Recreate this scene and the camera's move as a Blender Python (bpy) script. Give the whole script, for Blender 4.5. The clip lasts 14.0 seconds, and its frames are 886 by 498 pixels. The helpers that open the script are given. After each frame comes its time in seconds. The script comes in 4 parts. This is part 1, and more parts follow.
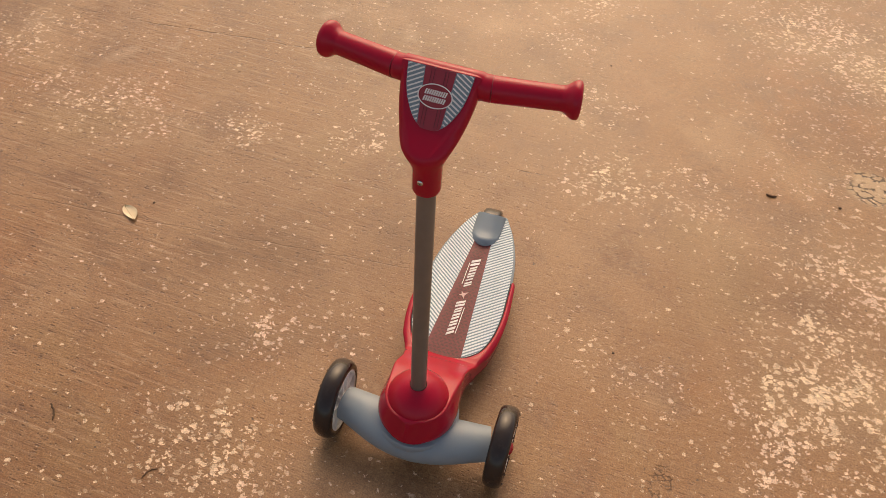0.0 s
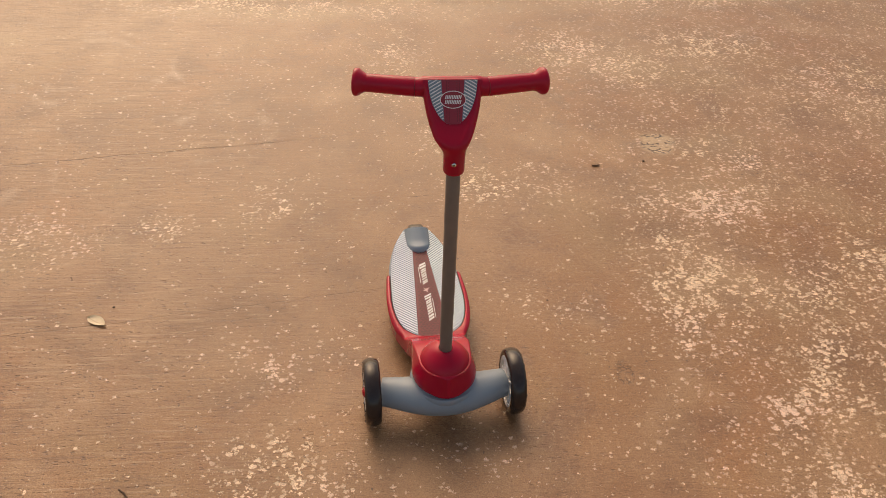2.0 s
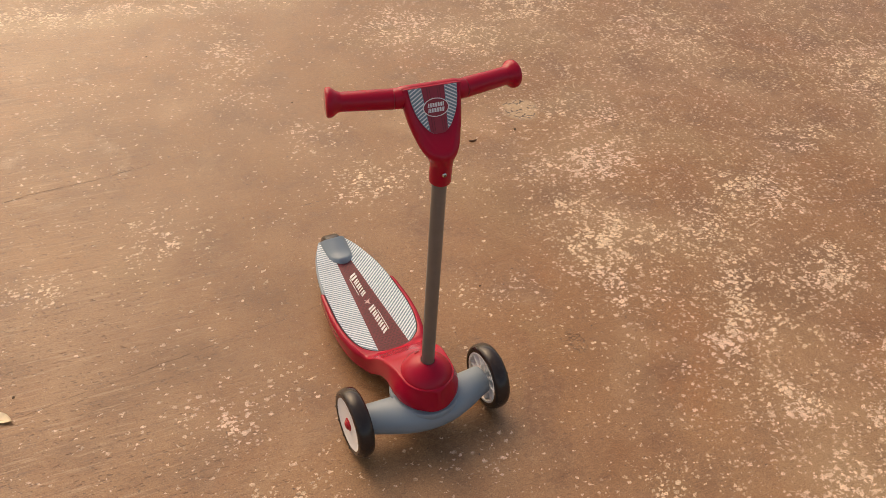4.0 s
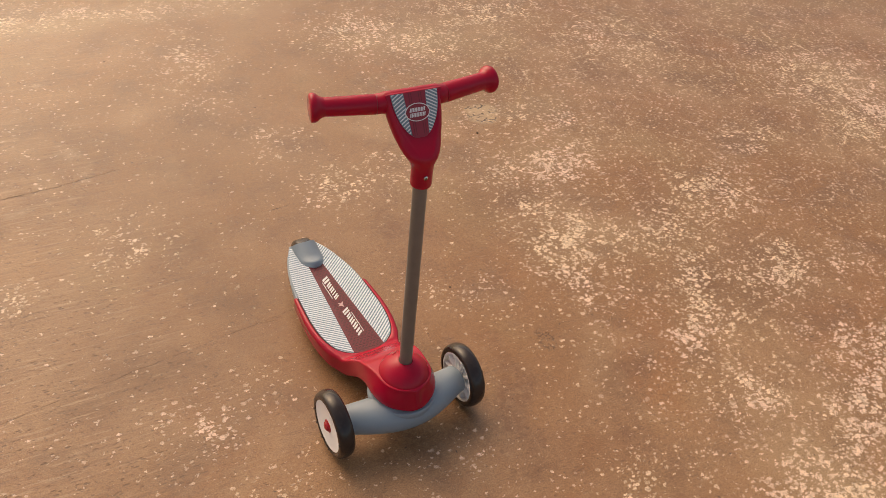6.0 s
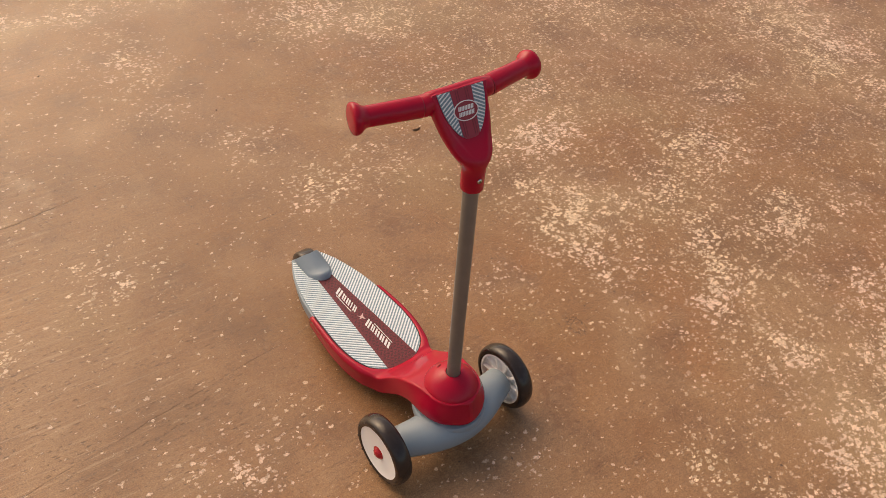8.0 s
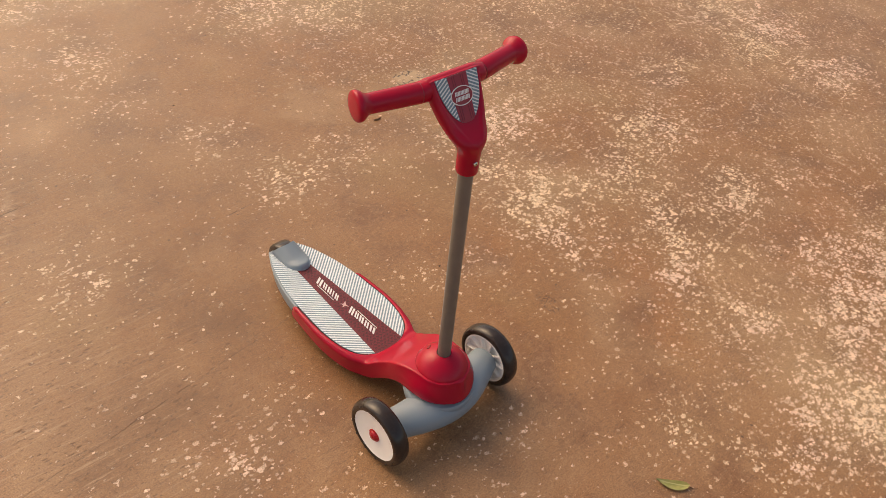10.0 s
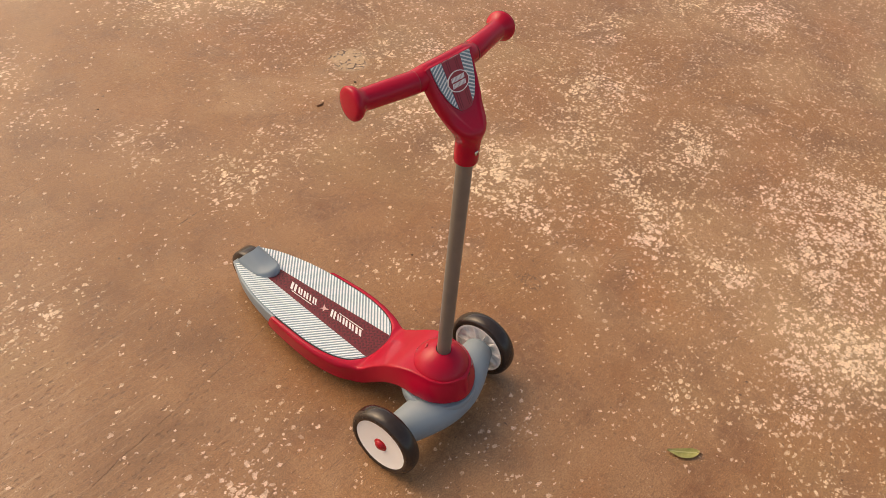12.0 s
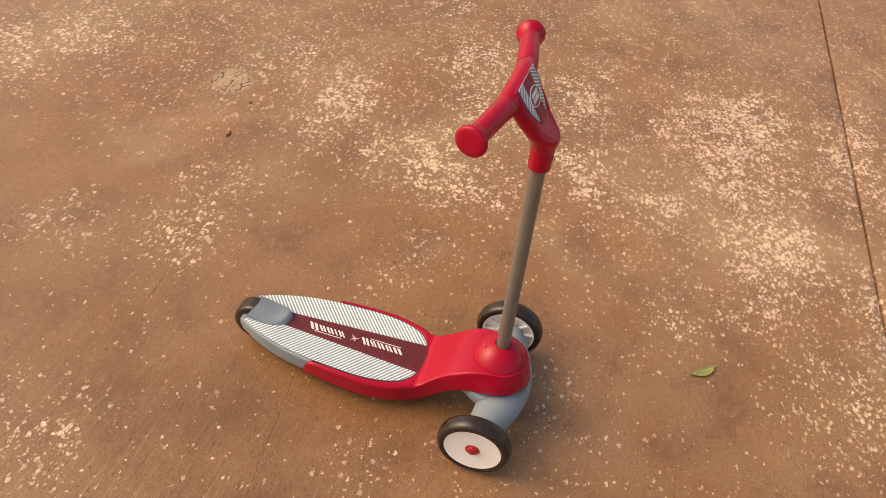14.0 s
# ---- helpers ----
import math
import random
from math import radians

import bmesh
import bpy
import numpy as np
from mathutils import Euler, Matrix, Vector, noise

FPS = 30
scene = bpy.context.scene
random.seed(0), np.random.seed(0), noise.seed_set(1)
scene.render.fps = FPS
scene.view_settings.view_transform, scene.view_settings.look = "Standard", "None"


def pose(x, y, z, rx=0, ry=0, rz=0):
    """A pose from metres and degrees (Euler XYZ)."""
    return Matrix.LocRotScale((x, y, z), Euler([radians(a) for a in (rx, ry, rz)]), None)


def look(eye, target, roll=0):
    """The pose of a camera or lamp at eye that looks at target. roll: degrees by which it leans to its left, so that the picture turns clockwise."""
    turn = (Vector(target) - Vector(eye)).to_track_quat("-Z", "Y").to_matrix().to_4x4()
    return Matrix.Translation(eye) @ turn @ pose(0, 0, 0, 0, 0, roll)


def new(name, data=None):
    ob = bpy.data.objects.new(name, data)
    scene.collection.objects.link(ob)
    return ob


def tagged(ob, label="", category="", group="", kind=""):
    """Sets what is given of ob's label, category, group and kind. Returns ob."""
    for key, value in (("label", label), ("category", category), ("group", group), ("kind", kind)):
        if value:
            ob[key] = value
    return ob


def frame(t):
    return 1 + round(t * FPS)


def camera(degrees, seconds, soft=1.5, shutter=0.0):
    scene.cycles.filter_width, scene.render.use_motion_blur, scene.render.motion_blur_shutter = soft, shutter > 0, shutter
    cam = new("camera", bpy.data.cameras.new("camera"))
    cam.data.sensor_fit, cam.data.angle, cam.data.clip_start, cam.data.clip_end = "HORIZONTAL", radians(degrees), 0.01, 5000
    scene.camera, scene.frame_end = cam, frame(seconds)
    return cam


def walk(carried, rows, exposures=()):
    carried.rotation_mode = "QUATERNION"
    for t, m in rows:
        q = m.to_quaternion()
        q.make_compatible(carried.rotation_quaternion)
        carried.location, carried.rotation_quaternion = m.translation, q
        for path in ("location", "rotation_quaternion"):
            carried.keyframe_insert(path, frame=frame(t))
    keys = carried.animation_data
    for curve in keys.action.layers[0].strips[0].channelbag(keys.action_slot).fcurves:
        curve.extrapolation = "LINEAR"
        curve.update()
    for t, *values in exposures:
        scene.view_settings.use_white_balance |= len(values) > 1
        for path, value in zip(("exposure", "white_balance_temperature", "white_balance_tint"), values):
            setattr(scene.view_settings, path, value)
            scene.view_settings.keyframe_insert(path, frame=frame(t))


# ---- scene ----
cam = camera(57.1, 14.0, soft=0.85)
PATH = [
    (0, (0.224, -0.614, 1.197), (-0.179, 0.66, -0.29), 3.7),
    (0.2, (0.171, -0.686, 1.207), (-0.147, 0.648, -0.249), 3.2),
    (0.5, (0.116, -0.798, 1.24), (-0.107, 0.598, -0.174), 2.5),
    (1, (0.121, -0.934, 1.272), (-0.013, 0.539, -0.075), 1.9),
    (1.5, (0.077, -1.01, 1.285), (0.071, 0.506, -0.02), 2.2),
    (1.8, (-0.036, -1.022, 1.279), (0.067, 0.5, -0.014), 2.8),
    (2, (-0.126, -1.014, 1.277), (0.048, 0.501, -0.018), 3.2),
    (2.5, (-0.227, -0.941, 1.262), (0.109, 0.541, -0.039), 3.7),
    (3, (-0.272, -0.863, 1.257), (0.215, 0.564, -0.057), 4.5),
    (3.2, (-0.311, -0.851, 1.26), (0.229, 0.55, -0.061), 4.8),
    (5.3, (-0.482, -0.84, 1.273), (0.318, 0.45, -0.029), 8.2),
    (5.5, (-0.482, -0.84, 1.275), (0.322, 0.449, -0.026), 8.3),
    (6, (-0.485, -0.843, 1.279), (0.328, 0.44, -0.022), 8.5),
    (6.5, (-0.5, -0.836, 1.273), (0.319, 0.437, -0.034), 8.2),
    (7, (-0.493, -0.803, 1.252), (0.349, 0.445, -0.065), 7.7),
    (7.5, (-0.464, -0.724, 1.244), (0.425, 0.476, -0.086), 7.1),
    (7.8, (-0.536, -0.668, 1.24), (0.395, 0.486, -0.103), 6.6),
    (8, (-0.584, -0.645, 1.238), (0.363, 0.493, -0.107), 6.6),
    (8.2, (-0.616, -0.624, 1.232), (0.361, 0.49, -0.111), 6.8),
    (10.3, (-0.682, -0.609, 1.246), (0.392, 0.406, -0.102), 8.9),
    (10.5, (-0.683, -0.601, 1.255), (0.39, 0.408, -0.098), 9.1),
    (11, (-0.676, -0.604, 1.255), (0.414, 0.383, -0.1), 9.3),
    (11.5, (-0.7, -0.582, 1.246), (0.426, 0.351, -0.118), 9.0),
    (12, (-0.708, -0.471, 1.207), (0.478, 0.363, -0.17), 8.5),
    (12.2, (-0.686, -0.388, 1.176), (0.528, 0.394, -0.207), 8.5),
    (12.5, (-0.689, -0.278, 1.192), (0.565, 0.418, -0.203), 8.1),
    (12.8, (-0.736, -0.202, 1.195), (0.56, 0.405, -0.203), 8.2),
    (13, (-0.778, -0.155, 1.204), (0.538, 0.389, -0.199), 8.0),
    (13.2, (-0.83, -0.117, 1.207), (0.512, 0.37, -0.195), 8.2),
    (13.5, (-0.88, -0.089, 1.216), (0.486, 0.327, -0.184), 8.3),
    (14, (-0.906, -0.084, 1.238), (0.502, 0.247, -0.144), 9.1),
]
walk(cam, [(t, look(eye, target, roll)) for t, eye, target, roll in PATH], [(0.0, 0.20, 9250, 17), (1.5, 0.10, 8950, 17), (3.0, 0.19, 8750, 16), (7.5, 0.25, 8800, 16), (14.0, 0.48, 8850, 15)])

# ---- world, sun and exposure ----
world = bpy.data.worlds.new("overcast_sky")
scene.world = world
world.use_nodes = True
sky = world.node_tree.nodes.new("ShaderNodeTexSky")
sky.sky_type = "NISHITA"
sky.sun_disc = False
sky.sun_elevation = radians(43.0)
sky.sun_rotation = radians(-13.5)
sky.dust_density = 4.0
world.node_tree.links.new(sky.outputs[0], world.node_tree.nodes["Background"].inputs[0])
world.node_tree.nodes["Background"].inputs[1].default_value = 0.15

sun = new("sun", bpy.data.lights.new("sun", "SUN"))
sun.data.energy = 0.68
sun.data.angle = radians(56)
sun.data.color = (1.0, 0.90, 0.77)
sun.matrix_world = look((-0.60, 2.50, 2.40), (0, 0, 0))


# ---- materials ----
def material(name, rough=0.5, metal=0.0):
    m = bpy.data.materials.new(name)
    m.use_nodes = True
    b = m.node_tree.nodes["Principled BSDF"]
    b.inputs["Roughness"].default_value = rough
    b.inputs["Metallic"].default_value = metal
    return m, m.node_tree, b


def node(tree, kind, **values):
    n = tree.nodes.new(kind)
    for key, value in values.items():
        n.inputs[key.replace("_", " ")].default_value = value
    return n


def math_node(tree, op, a, b=None, c=None, clamp=False):
    n = tree.nodes.new("ShaderNodeMath")
    n.operation, n.use_clamp = op, clamp
    for i, v in enumerate((a, b, c)):
        if v is None:
            continue
        if isinstance(v, (int, float)):
            n.inputs[i].default_value = v
        else:
            tree.links.new(v, n.inputs[i])
    return n.outputs[0]


def mix_colour(tree, factor, a, b):
    n = tree.nodes.new("ShaderNodeMix")
    n.data_type = "RGBA"
    for socket, v in ((n.inputs[0], factor), (n.inputs[6], a), (n.inputs[7], b)):
        if isinstance(v, (int, float)):
            socket.default_value = v
        elif isinstance(v, tuple):
            socket.default_value = (*v, 1.0)
        else:
            tree.links.new(v, socket)
    return n.outputs[2]


def ramp(tree, value, low, high):
    n = tree.nodes.new("ShaderNodeMapRange")
    n.interpolation_type = "SMOOTHSTEP"
    n.inputs[1].default_value, n.inputs[2].default_value = low, high
    tree.links.new(value, n.inputs[0])
    return n.outputs[0]


def noise_tex(tree, vector, scale, detail=3.0, rough=0.55, distortion=0.0):
    n = node(tree, "ShaderNodeTexNoise", Scale=scale, Detail=detail, Roughness=rough, Distortion=distortion)
    tree.links.new(vector, n.inputs["Vector"])
    return n


def plastic(name, colour, rough=0.4, grain=0.05, scale=900, vary=0.12, dust=0.06, gloss=0.5, smear=0.25):
    """Moulded plastic with a fine grain, faint colour drift and a little dust."""
    m, tree, b = material(name, rough)
    b.inputs["Specular IOR Level"].default_value = gloss
    co = tree.nodes.new("ShaderNodeTexCoord").outputs["Object"]
    drift = noise_tex(tree, co, 14, 4).outputs[0]
    fine = noise_tex(tree, co, scale, 2).outputs[0]
    smudge = noise_tex(tree, co, 60, 5, 0.65).outputs[0]
    dark = tuple(v * (1 - vary) for v in colour)
    light = tuple(min(1.0, v * (1 + vary)) for v in colour)
    col = mix_colour(tree, drift, dark, light)
    col = mix_colour(tree, math_node(tree, "MULTIPLY", ramp(tree, smudge, 0.5, 0.8), dust), col, (0.45, 0.36, 0.28))
    tree.links.new(col, b.inputs["Base Color"])
    tree.links.new(math_node(tree, "MULTIPLY_ADD", smudge, smear, rough - smear * 0.4), b.inputs["Roughness"])
    bump = node(tree, "ShaderNodeBump", Strength=grain, Distance=0.0006)
    tree.links.new(fine, bump.inputs["Height"])
    tree.links.new(bump.outputs[0], b.inputs["Normal"])
    return m


RED = plastic("red_plastic", (0.420, 0.004, 0.026), 0.19, vary=0.03, dust=0.0, gloss=0.30, smear=0.06)
# darkened copy of the red: painted shade for the cap slot and grip joints
RED_DARK = plastic("red_gap_shade", (0.29, 0.004, 0.016), 0.4)
GREY = plastic("blue_grey_plastic", (0.225, 0.285, 0.325), 0.42)
WHITE = plastic("white_plastic", (0.92, 0.91, 0.89), 0.35, vary=0.04, dust=0.03)
PAD_GREY = plastic("grey_pad_rubber", (0.19, 0.27, 0.31), 0.6)
PAD_BLUE = plastic("pale_blue_pad_rubber", (0.22, 0.33, 0.385), 0.6)
PAD_WHITE = plastic("white_rib_paint", (0.80, 0.86, 0.88), 0.55, dust=0.02)


def pad_print():
    """Maroon print broken by a fine dark net of small lozenges."""
    m = plastic("maroon_pad_print", (0.175, 0.013, 0.023), 0.5, dust=0.02)
    tree = m.node_tree
    b = next(n for n in tree.nodes if n.type == "BSDF_PRINCIPLED")
    co = tree.nodes.new("ShaderNodeTexCoord").outputs["Object"]
    turn = tree.nodes.new("ShaderNodeMapping")
    turn.inputs["Rotation"].default_value = (0, 0, radians(45))
    tree.links.new(co, turn.inputs["Vector"])
    net = node(tree, "ShaderNodeTexVoronoi", Scale=150.0, Randomness=0.25)
    net.voronoi_dimensions, net.feature = "2D", "DISTANCE_TO_EDGE"
    tree.links.new(turn.outputs[0], net.inputs["Vector"])
    lines = math_node(tree, "MULTIPLY", ramp(tree, net.outputs["Distance"], 0.20, 0.10), 0.55)
    col = mix_colour(tree, lines, b.inputs["Base Color"].links[0].from_socket, (0.085, 0.007, 0.012))
    tree.links.new(col, b.inputs["Base Color"])
    return m


PAD_RED = pad_print()
MAROON_LINE = plastic("deep_maroon_print", (0.075, 0.006, 0.010), 0.5)
PRINT_WHITE = plastic("white_print", (0.80, 0.78, 0.76), 0.5)
TYRE = plastic("black_brown_tyre", (0.028, 0.020, 0.017), 0.16, 0.05, 500, 0.2, 0.04, 0.42, 0.10)
HUB_RED = plastic("hub_red_plastic", (0.42, 0.010, 0.02), 0.25)
# near-black: painted shade of gaps and slots, and the tyre lugs' own colour
BLACK = plastic("black_gap_shade_and_lugs", (0.02, 0.008, 0.008), 0.7)


def metal_paint():
    m, tree, b = material("grey_painted_steel", 0.36, 0.35)
    co = tree.nodes.new("ShaderNodeTexCoord").outputs["Object"]
    n = noise_tex(tree, co, 40, 5, 0.6).outputs[0]
    tree.links.new(mix_colour(tree, n, (0.17, 0.155, 0.135), (0.24, 0.22, 0.195)), b.inputs["Base Color"])
    fine = noise_tex(tree, co, 1500, 2).outputs[0]
    bump = node(tree, "ShaderNodeBump", Strength=0.08, Distance=0.0004)
    tree.links.new(fine, bump.inputs["Height"])
    tree.links.new(bump.outputs[0], b.inputs["Normal"])
    return m


POLE = metal_paint()
STEEL, _t, _b = material("bright_steel", 0.22, 1.0)
_n = noise_tex(_t, _t.nodes.new("ShaderNodeTexCoord").outputs["Object"], 400, 3).outputs[0]
_t.links.new(mix_colour(_t, _n, (0.55, 0.54, 0.52), (0.75, 0.74, 0.71)), _b.inputs["Base Color"])


def leaf_material(name, a, b_, vein):
    m, tree, b = material(name, 0.5)
    co = tree.nodes.new("ShaderNodeTexCoord").outputs["Object"]
    n = noise_tex(tree, co, 90, 5, 0.65).outputs[0]
    col = mix_colour(tree, ramp(tree, n, 0.3, 0.7), a, b_)
    sep = tree.nodes.new("ShaderNodeSeparateXYZ")
    tree.links.new(co, sep.inputs[0])
    mid = ramp(tree, math_node(tree, "ABSOLUTE", sep.outputs[1]), 0.0012, 0.0004)
    tree.links.new(mix_colour(tree, mid, col, vein), b.inputs["Base Color"])
    bump = node(tree, "ShaderNodeBump", Strength=0.4, Distance=0.001)
    tree.links.new(n, bump.inputs["Height"])
    tree.links.new(bump.outputs[0], b.inputs["Normal"])
    return m


LEAF_GREEN = leaf_material("green_leaf", (0.20, 0.21, 0.05), (0.33, 0.31, 0.11), (0.42, 0.40, 0.18))
LEAF_DRY = leaf_material("dry_leaf", (0.70, 0.54, 0.34), (0.80, 0.66, 0.44), (0.56, 0.42, 0.25))
TWIG = plastic("dry_twig_bark", (0.10, 0.055, 0.03), 0.8, 0.5, 300, 0.4)


def segment_mask(tree, x, y, x0, y0, x1, y1, width):
    """1 on a thin line from one place to another, 0 beside it."""
    length = math.hypot(x1 - x0, y1 - y0)
    cx, cy = (x1 - x0) / length, (y1 - y0) / length
    dx, dy = math_node(tree, "SUBTRACT", x, x0), math_node(tree, "SUBTRACT", y, y0)
    along = math_node(tree, "ADD", math_node(tree, "MULTIPLY", dx, cx), math_node(tree, "MULTIPLY", dy, cy))
    off = math_node(tree, "SUBTRACT", math_node(tree, "MULTIPLY", dy, cx), math_node(tree, "MULTIPLY", dx, cy))
    line = ramp(tree, math_node(tree, "ABSOLUTE", off), width, width * 0.35)
    inside = math_node(tree, "MULTIPLY", ramp(tree, along, 0.0, 0.04), ramp(tree, along, length, length - 0.04))
    return math_node(tree, "MULTIPLY", line, inside)


def concrete():
    """Old broom-finished concrete with a worn brown stain: pale chips where the stain has flaked off."""
    m, tree, b = material("stained_concrete", 0.6)
    co = tree.nodes.new("ShaderNodeTexCoord").outputs["Object"]
    sep = tree.nodes.new("ShaderNodeSeparateXYZ")
    tree.links.new(co, sep.inputs[0])
    wobble = noise_tex(tree, co, 9, 4).outputs[0]
    x = sep.outputs[0]
    y = math_node(tree, "ADD", sep.outputs[1], math_node(tree, "MULTIPLY_ADD", wobble, 0.02, -0.01))
    wear = tree.nodes.new("ShaderNodeAttribute")
    wear.attribute_name = "wear"
    deep = tree.nodes.new("ShaderNodeAttribute")
    deep.attribute_name = "deep"
    cream = tree.nodes.new("ShaderNodeAttribute")
    cream.attribute_name = "cream"
    # stain: drifting browns, oranges and greys
    broad = noise_tex(tree, co, 1.6, 4, 0.6).outputs[0]
    hue = noise_tex(tree, co, 2.6, 3, 0.6, 0.4).outputs[0]
    cloud = noise_tex(tree, co, 6.0, 6, 0.65).outputs[0]
    fine = noise_tex(tree, co, 75, 6, 0.72).outputs[0]
    grit = noise_tex(tree, co, 380, 4, 0.7).outputs[0]
    col = mix_colour(tree, ramp(tree, broad, 0.38, 0.62), (0.300, 0.138, 0.050), (0.335, 0.179, 0.087))
    col = mix_colour(tree, math_node(tree, "MULTIPLY", ramp(tree, hue, 0.52, 0.70), 0.55), col, (0.345, 0.137, 0.045))
    col = mix_colour(tree, math_node(tree, "MULTIPLY", ramp(tree, hue, 0.46, 0.30), 0.5), col, (0.290, 0.175, 0.072))
    col = mix_colour(tree, math_node(tree, "MULTIPLY", ramp(tree, cloud, 0.49, 0.64), 0.85), col, (0.205, 0.095, 0.043))
    col = mix_colour(tree, math_node(tree, "MULTIPLY", ramp(tree, cloud, 0.50, 0.28), 0.35), col, (0.420, 0.244, 0.118))
    col = mix_colour(tree, math_node(tree, "MULTIPLY", ramp(tree, fine, 0.45, 0.75), 0.40), col, (0.460, 0.274, 0.146))
    col = mix_colour(tree, math_node(tree, "MULTIPLY", ramp(tree, fine, 0.48, 0.25), 0.40), col, (0.190, 0.086, 0.043))
    drift = noise_tex(tree, co, 3.3, 5, 0.62, 0.8).outputs[0]
    col = mix_colour(tree, math_node(tree, "MULTIPLY", ramp(tree, drift, 0.53, 0.68), 0.45), col, (0.470, 0.290, 0.155))
    col = mix_colour(tree, math_node(tree, "MULTIPLY", ramp(tree, drift, 0.46, 0.33), 0.50), col, (0.215, 0.088, 0.032))
    lumps = noise_tex(tree, co, 24, 5, 0.7, 0.3).outputs[0]
    col = mix_colour(tree, math_node(tree, "MULTIPLY", ramp(tree, lumps, 0.50, 0.74), 0.45), col, (0.450, 0.269, 0.146))
    col = mix_colour(tree, math_node(tree, "MULTIPLY", ramp(tree, lumps, 0.46, 0.26), 0.50), col, (0.185, 0.089, 0.040))
    mottle = noise_tex(tree, co, 150, 5, 0.75, 0.6).outputs[0]
    col = mix_colour(tree, math_node(tree, "MULTIPLY", ramp(tree, mottle, 0.54, 0.68), 0.42), col, (0.47, 0.305, 0.175))
    col = mix_colour(tree, math_node(tree, "MULTIPLY", ramp(tree, mottle, 0.46, 0.34), 0.42), col, (0.165, 0.080, 0.040))
    col = mix_colour(tree, math_node(tree, "MULTIPLY", wear.outputs["Fac"], 0.28), col, (0.42, 0.250, 0.140))
    # patches mixed towards a darker brown, ragged at the edges
    ragged = math_node(tree, "MULTIPLY", deep.outputs["Fac"], math_node(tree, "MULTIPLY_ADD", ramp(tree, cloud, 0.30, 0.65), 0.6, 0.4))
    col = mix_colour(tree, math_node(tree, "MULTIPLY", ragged, 0.85), col, (0.175, 0.076, 0.027))
    # pale curved trowel marks
    for rx, ry, rr in SWIRLS:
        away = math_node(tree, "SQRT", math_node(tree, "ADD", math_node(tree, "POWER", math_node(tree, "SUBTRACT", x, rx), 2.0), math_node(tree, "POWER", math_node(tree, "SUBTRACT", y, ry), 2.0)))
        arc = ramp(tree, math_node(tree, "ABSOLUTE", math_node(tree, "SUBTRACT", away, rr)), 0.030, 0.004)
        arc = math_node(tree, "MULTIPLY", arc, ramp(tree, cloud, 0.50, 0.62))
        col = mix_colour(tree, math_node(tree, "MULTIPLY", arc, 0.50), col, (0.520, 0.350, 0.224))
    col = mix_colour(tree, math_node(tree, "MULTIPLY", cream.outputs["Fac"], 0.50), col, (0.500, 0.350, 0.202))
    # broom marks, drawn out along one direction
    strokes = []
    for along, across in ((7, 210), (16, 420), (5.5, 85), (9, 120)):
        mapping = tree.nodes.new("ShaderNodeMapping")
        mapping.inputs["Rotation"].default_value = (0, 0, radians(-7.5))
        mapping.inputs["Scale"].default_value = (along, across, 1)
        tree.links.new(co, mapping.inputs["Vector"])
        strokes.append(noise_tex(tree, mapping.outputs[0], 1.0, 3, 0.6).outputs[0])
    broom = strokes[0]
    col = mix_colour(tree, math_node(tree, "MULTIPLY", ramp(tree, broom, 0.60, 0.78), 0.40), col, (0.140, 0.067, 0.037))
    col = mix_colour(tree, math_node(tree, "MULTIPLY", ramp(tree, strokes[1], 0.60, 0.75), 0.35), col, (0.440, 0.269, 0.168))
    west = ramp(tree, x, 0.0, -0.7)
    col = mix_colour(tree, math_node(tree, "MULTIPLY", math_node(tree, "MULTIPLY", ramp(tree, strokes[2], 0.54, 0.66), west), 0.48), col, (0.170, 0.081, 0.040))
    col = mix_colour(tree, math_node(tree, "MULTIPLY", math_node(tree, "MULTIPLY", ramp(tree, strokes[3], 0.54, 0.68), west), 0.42), col, (0.500, 0.325, 0.196))
    scuff = math_node(tree, "MULTIPLY", ramp(tree, strokes[1], 0.40, 0.28), ramp(tree, cloud, 0.46, 0.6))
    col = mix_colour(tree, math_node(tree, "MULTIPLY", scuff, 0.7), col, (0.100, 0.049, 0.029))
    # chips of three sizes, with ragged edges
    shift = co
    for scale, reach in ((45, 0.007), (130, 0.0120), (420, 0.0030)):
        bend = noise_tex(tree, co, scale, 3, 0.6)
        move = tree.nodes.new("ShaderNodeVectorMath")
        move.operation = "MULTIPLY_ADD"
        tree.links.new(bend.outputs["Color"], move.inputs[0])
        move.inputs[1].default_value = (reach, reach, 0.0)
        tree.links.new(shift, move.inputs[2])
        shift = move.outputs[0]
    patchy = noise_tex(tree, co, 15, 5, 0.68).outputs[0]
    clump = noise_tex(tree, co, 38, 3, 0.6).outputs[0]
    density = math_node(tree, "MULTIPLY", wear.outputs["Fac"], math_node(tree, "MULTIPLY_ADD", ramp(tree, patchy, 0.30, 0.60), 0.75, 0.25))
    density = math_node(tree, "MULTIPLY", density, math_node(tree, "MULTIPLY_ADD", ramp(tree, clump, 0.32, 0.62), 0.55, 0.6))
    torn = co
    for scale, reach in ((60, 0.0060), (170, 0.0110), (450, 0.0030)):
        bend = noise_tex(tree, co, scale, 2, 0.6)
        move = tree.nodes.new("ShaderNodeVectorMath")
        move.operation = "MULTIPLY_ADD"
        tree.links.new(bend.outputs["Color"], move.inputs[0])
        move.inputs[1].default_value = (reach, reach, 0.0)
        tree.links.new(torn, move.inputs[2])
        torn = move.outputs[0]
    chips = None
